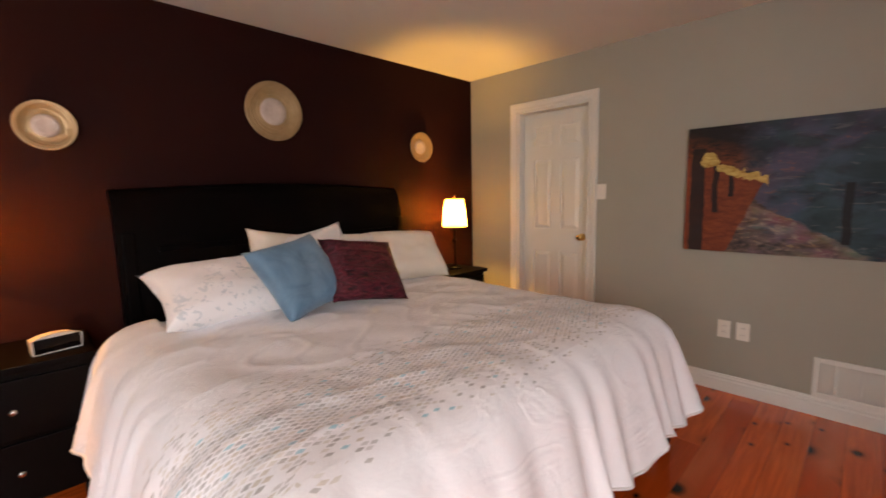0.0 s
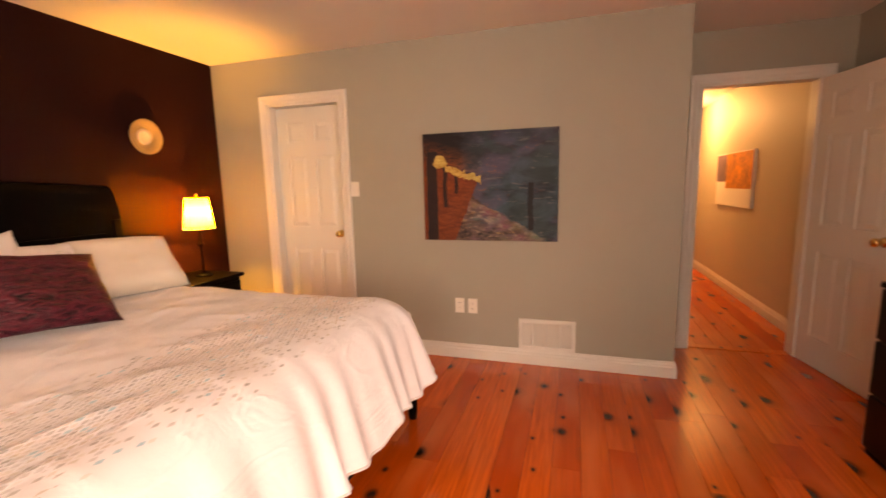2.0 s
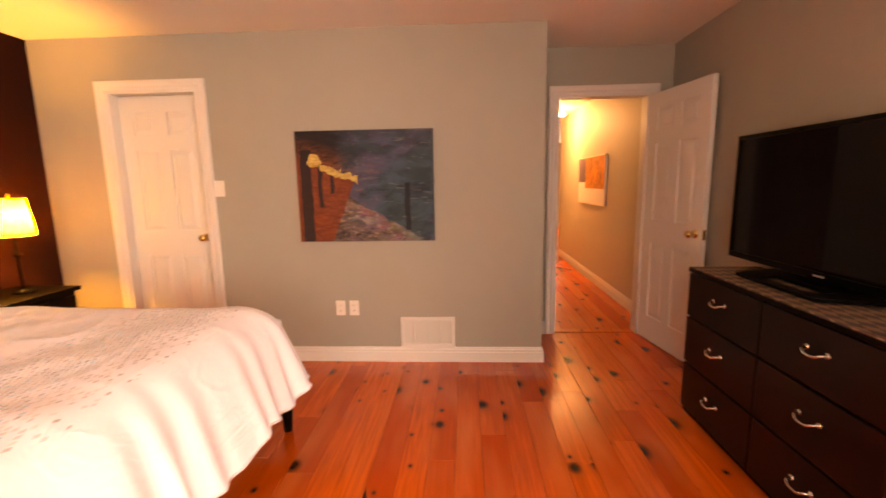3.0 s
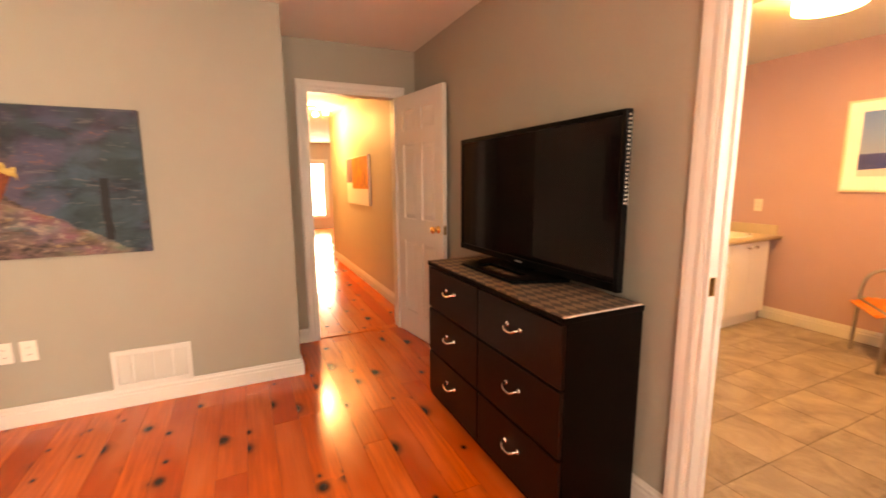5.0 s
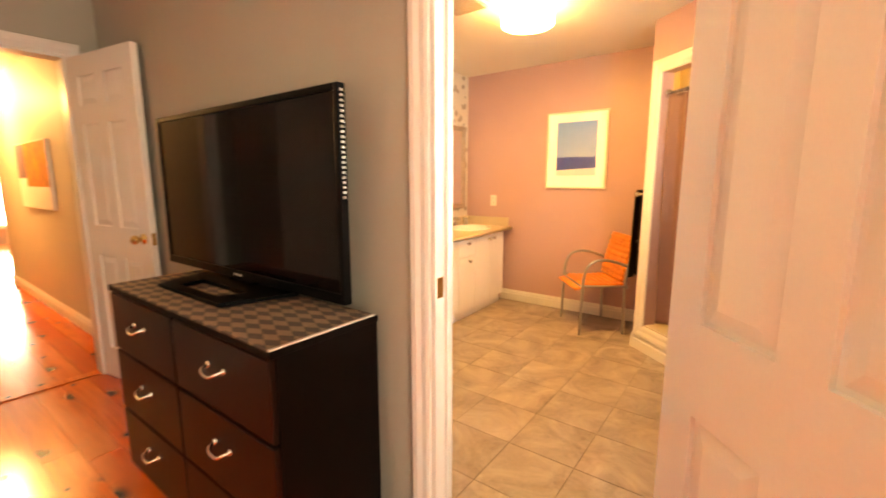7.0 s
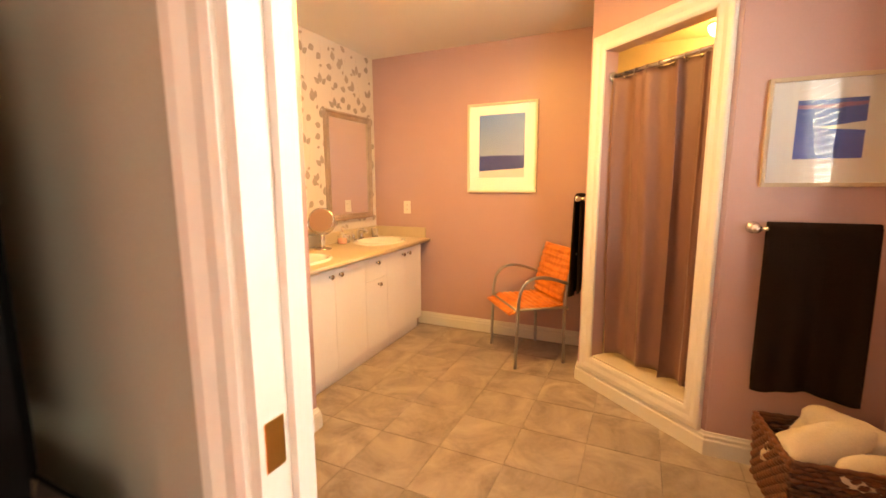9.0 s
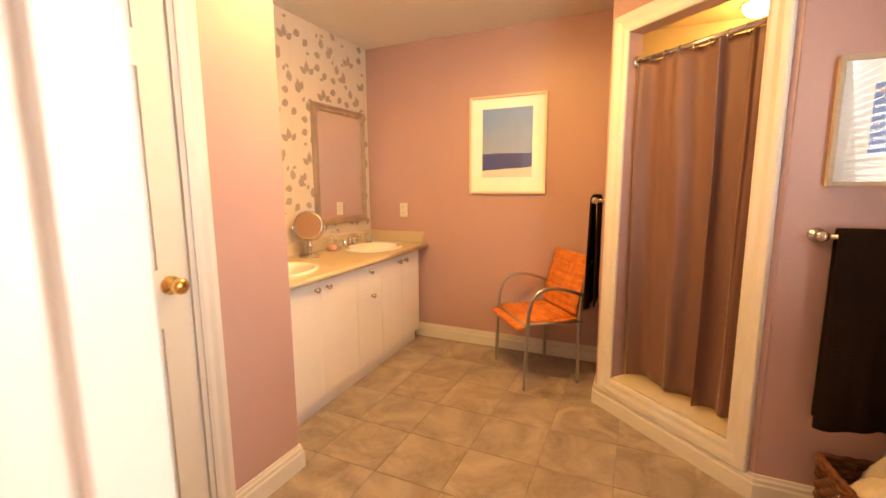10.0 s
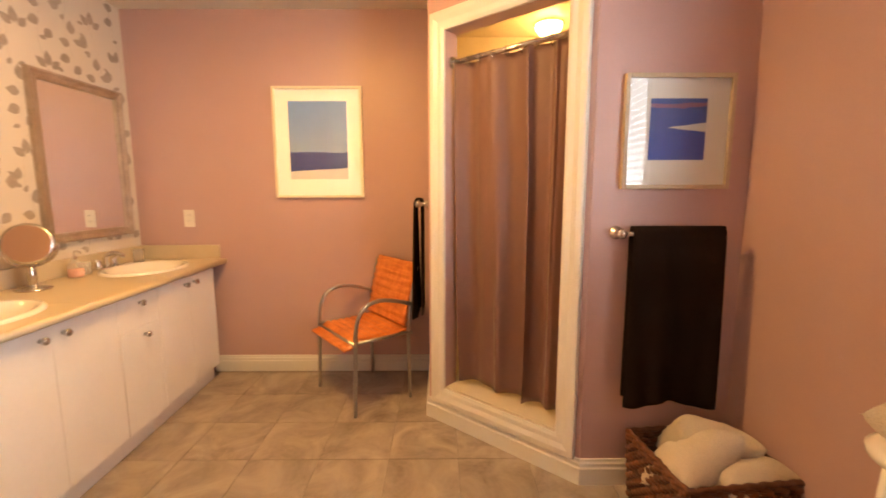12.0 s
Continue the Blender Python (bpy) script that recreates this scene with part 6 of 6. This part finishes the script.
make_leaf_print()
make_vanity()
make_mirror(-4.690, -4.070, 0.990, 1.880, "framed wall mirror over the far basin")
make_mirror(-3.715, -3.095, 0.990, 1.880, "framed wall mirror over the near basin")
make_makeup_mirror(3.03, -3.835)
make_bottles()
make_chair()
make_shower_things()
make_towel_bar(pose(0, YP, 0), 0.425, 0.065, 1.095, "nickel towel bar on the mauve wall")
make_towel("towel", 0.036, 0.388, YP + 0.062, 1.105, 0.405, 0.425, "dark brown bath towel hanging over a bar", None, 1.0)
SIDE = Matrix(((0, 1, 0, SA.x), (-1, 0, 0, -4.45), (0, 0, 1, 0), (0, 0, 0, 1)))
make_towel_bar(SIDE, -0.20, 0.20, 1.190, "nickel towel bar on the shower's side")
make_towel("towel", -0.13, 0.13, 0.062, 1.200, 0.52, 0.535, "dark brown towel hanging beside the chair", SIDE, 2.0)
make_picture("framed_print", 1.642, 2.230, YF, 1.220, 1.940, 0.018, (0.085, 0.085, 0.075, 0.105), M_CREAMFRAME, M_SEA1, "framed print of a calm sea with wide white mat", True)
make_picture("framed_print", 0.000, 0.422, YP, 1.268, 1.704, 0.017, (0.085, 0.085, 0.075, 0.095), M_OAKFRAME, M_SEA2, "framed print of a deep blue shore", True)
make_wall_switch(pose(2.832, YF, 1.082, 0, 0, 180), "ivory electrical outlet above the counter", "outlet", True, "outlet")
make_basket()
stool = thing("stool", "small white round-topped stool by the bathroom wall", "stool", pose(0.046, -2.71, 0))
part("seat", lathe([(0.0, 0.655), (0.11, 0.655), (0.128, 0.665), (0.13, 0.68), (0.11, 0.692), (0.0, 0.694)], (0, 0, 0), "z", 32), M_BASIN, stool, "", True)
for k in range(4):
    a = math.pi / 4 + k * math.pi / 2
    part("leg", tube([(0.08 * math.cos(a), 0.08 * math.sin(a), 0.66), (0.115 * math.cos(a), 0.115 * math.sin(a), 0.0)], 0.014, 10), M_BASIN, stool, "", True)
pillow("folded_towel", "cream towel folded on the white stool", pose(0.046, -2.71, 0.747, 86, 0, 10), 0.22, 0.20, 0.11, M_TERRY_CREAM, 21.0, "towel")
make_bath_lights()

# ---- floors, piece by piece ----
floor = tagged(link("floor", B(XW - 0.12, 13.2, YS - 0.001, YN + 0.12, -0.06, -0.006), M_GAP), "glossy knotty pine plank floor", "floor", kind="structure")
far_floor = tagged(link("floor_far", B(7.98, 13.2, -3.30, YS - 0.001, -0.06, -0.001), M_WOOD), "pine floor of the far room", "floor", kind="structure")


def make_planks():
    rnd = random.Random(3)
    wide = 0.134
    meshes = {}
    y = YS
    while y < YN:
        hall = y < -0.42
        lo, hi = XW, (13.1 if hall else XE + 0.10)
        if y < -0.42 and y + wide > -0.55:
            hi = XH
        x = lo - rnd.uniform(0, 1.2)
        y1 = min(y + wide - 0.0014, YN)
        while x < hi:
            long = rnd.choice((1.2, 1.6, 2.0, 2.4, 2.8))
            a, b = max(x, lo), min(x + long, hi)
            if b - a > 0.03:
                key = (round(b - a - 0.0015, 3), round(y1 - y, 4))
                if key not in meshes:
                    bm = bmesh.new()
                    L, W = key
                    e = 0.0008
                    lo_r = [bm.verts.new(p) for p in ((0, 0, -0.006), (L, 0, -0.006), (L, W, -0.006), (0, W, -0.006))]
                    mi = [bm.verts.new(p) for p in ((0, 0, -e), (L, 0, -e), (L, W, -e), (0, W, -e))]
                    hi_r = [bm.verts.new(p) for p in ((e, e, 0), (L - e, e, 0), (L - e, W - e, 0), (e, W - e, 0))]
                    for r0, r1 in ((lo_r, mi), (mi, hi_r)):
                        for k in range(4):
                            bm.faces.new((r0[k], r0[(k + 1) % 4], r1[(k + 1) % 4], r1[k]))
                    bm.faces.new(hi_r)
                    bmesh.ops.recalc_face_normals(bm, faces=bm.faces)
                    me = bpy.data.meshes.new("plank")
                    bm.to_mesh(me)
                    bm.free()
                    me.materials.append(M_WOOD)
                    meshes[key] = me
                ob = new("plank", meshes[key])
                ob.parent = floor
                ob.location = (a, y, rnd.uniform(-0.0006, 0.0))
            x += long
        y += wide


make_planks()
bath_floor = tagged(link("floor_bath", B(XR, XV, YF, YS - 0.001, -0.06, -0.004), M_GROUT), "mottled grey-brown square tile floor", "floor", kind="structure")


def make_tiles():
    size, gap = 0.330, 0.0020
    bm = bmesh.new()
    s, e = size - gap, 0.0012
    lo = [bm.verts.new(p) for p in ((0, 0, -0.004), (s, 0, -0.004), (s, s, -0.004), (0, s, -0.004))]
    hi = [bm.verts.new(p) for p in ((e, e, 0), (s - e, e, 0), (s - e, s - e, 0), (e, s - e, 0))]
    for k in range(4):
        bm.faces.new((lo[k], lo[(k + 1) % 4], hi[(k + 1) % 4], hi[k]))
    bm.faces.new(hi)
    bmesh.ops.recalc_face_normals(bm, faces=bm.faces)
    me = bpy.data.meshes.new("tile")
    bm.to_mesh(me)
    bm.free()
    me.materials.append(M_TILE)
    for i in range(-6, 8):
        for j in range(0, 12):
            x, y = 1.380 + i * size, -4.080 + (j - 4) * size
            if x < XR - 0.12 or x > XV or y < YF - 0.12 or y + s > YS + 0.06:
                continue
            ob = new("tile", me)
            ob.parent = bath_floor
            ob.location = (x, y, 0)


make_tiles()
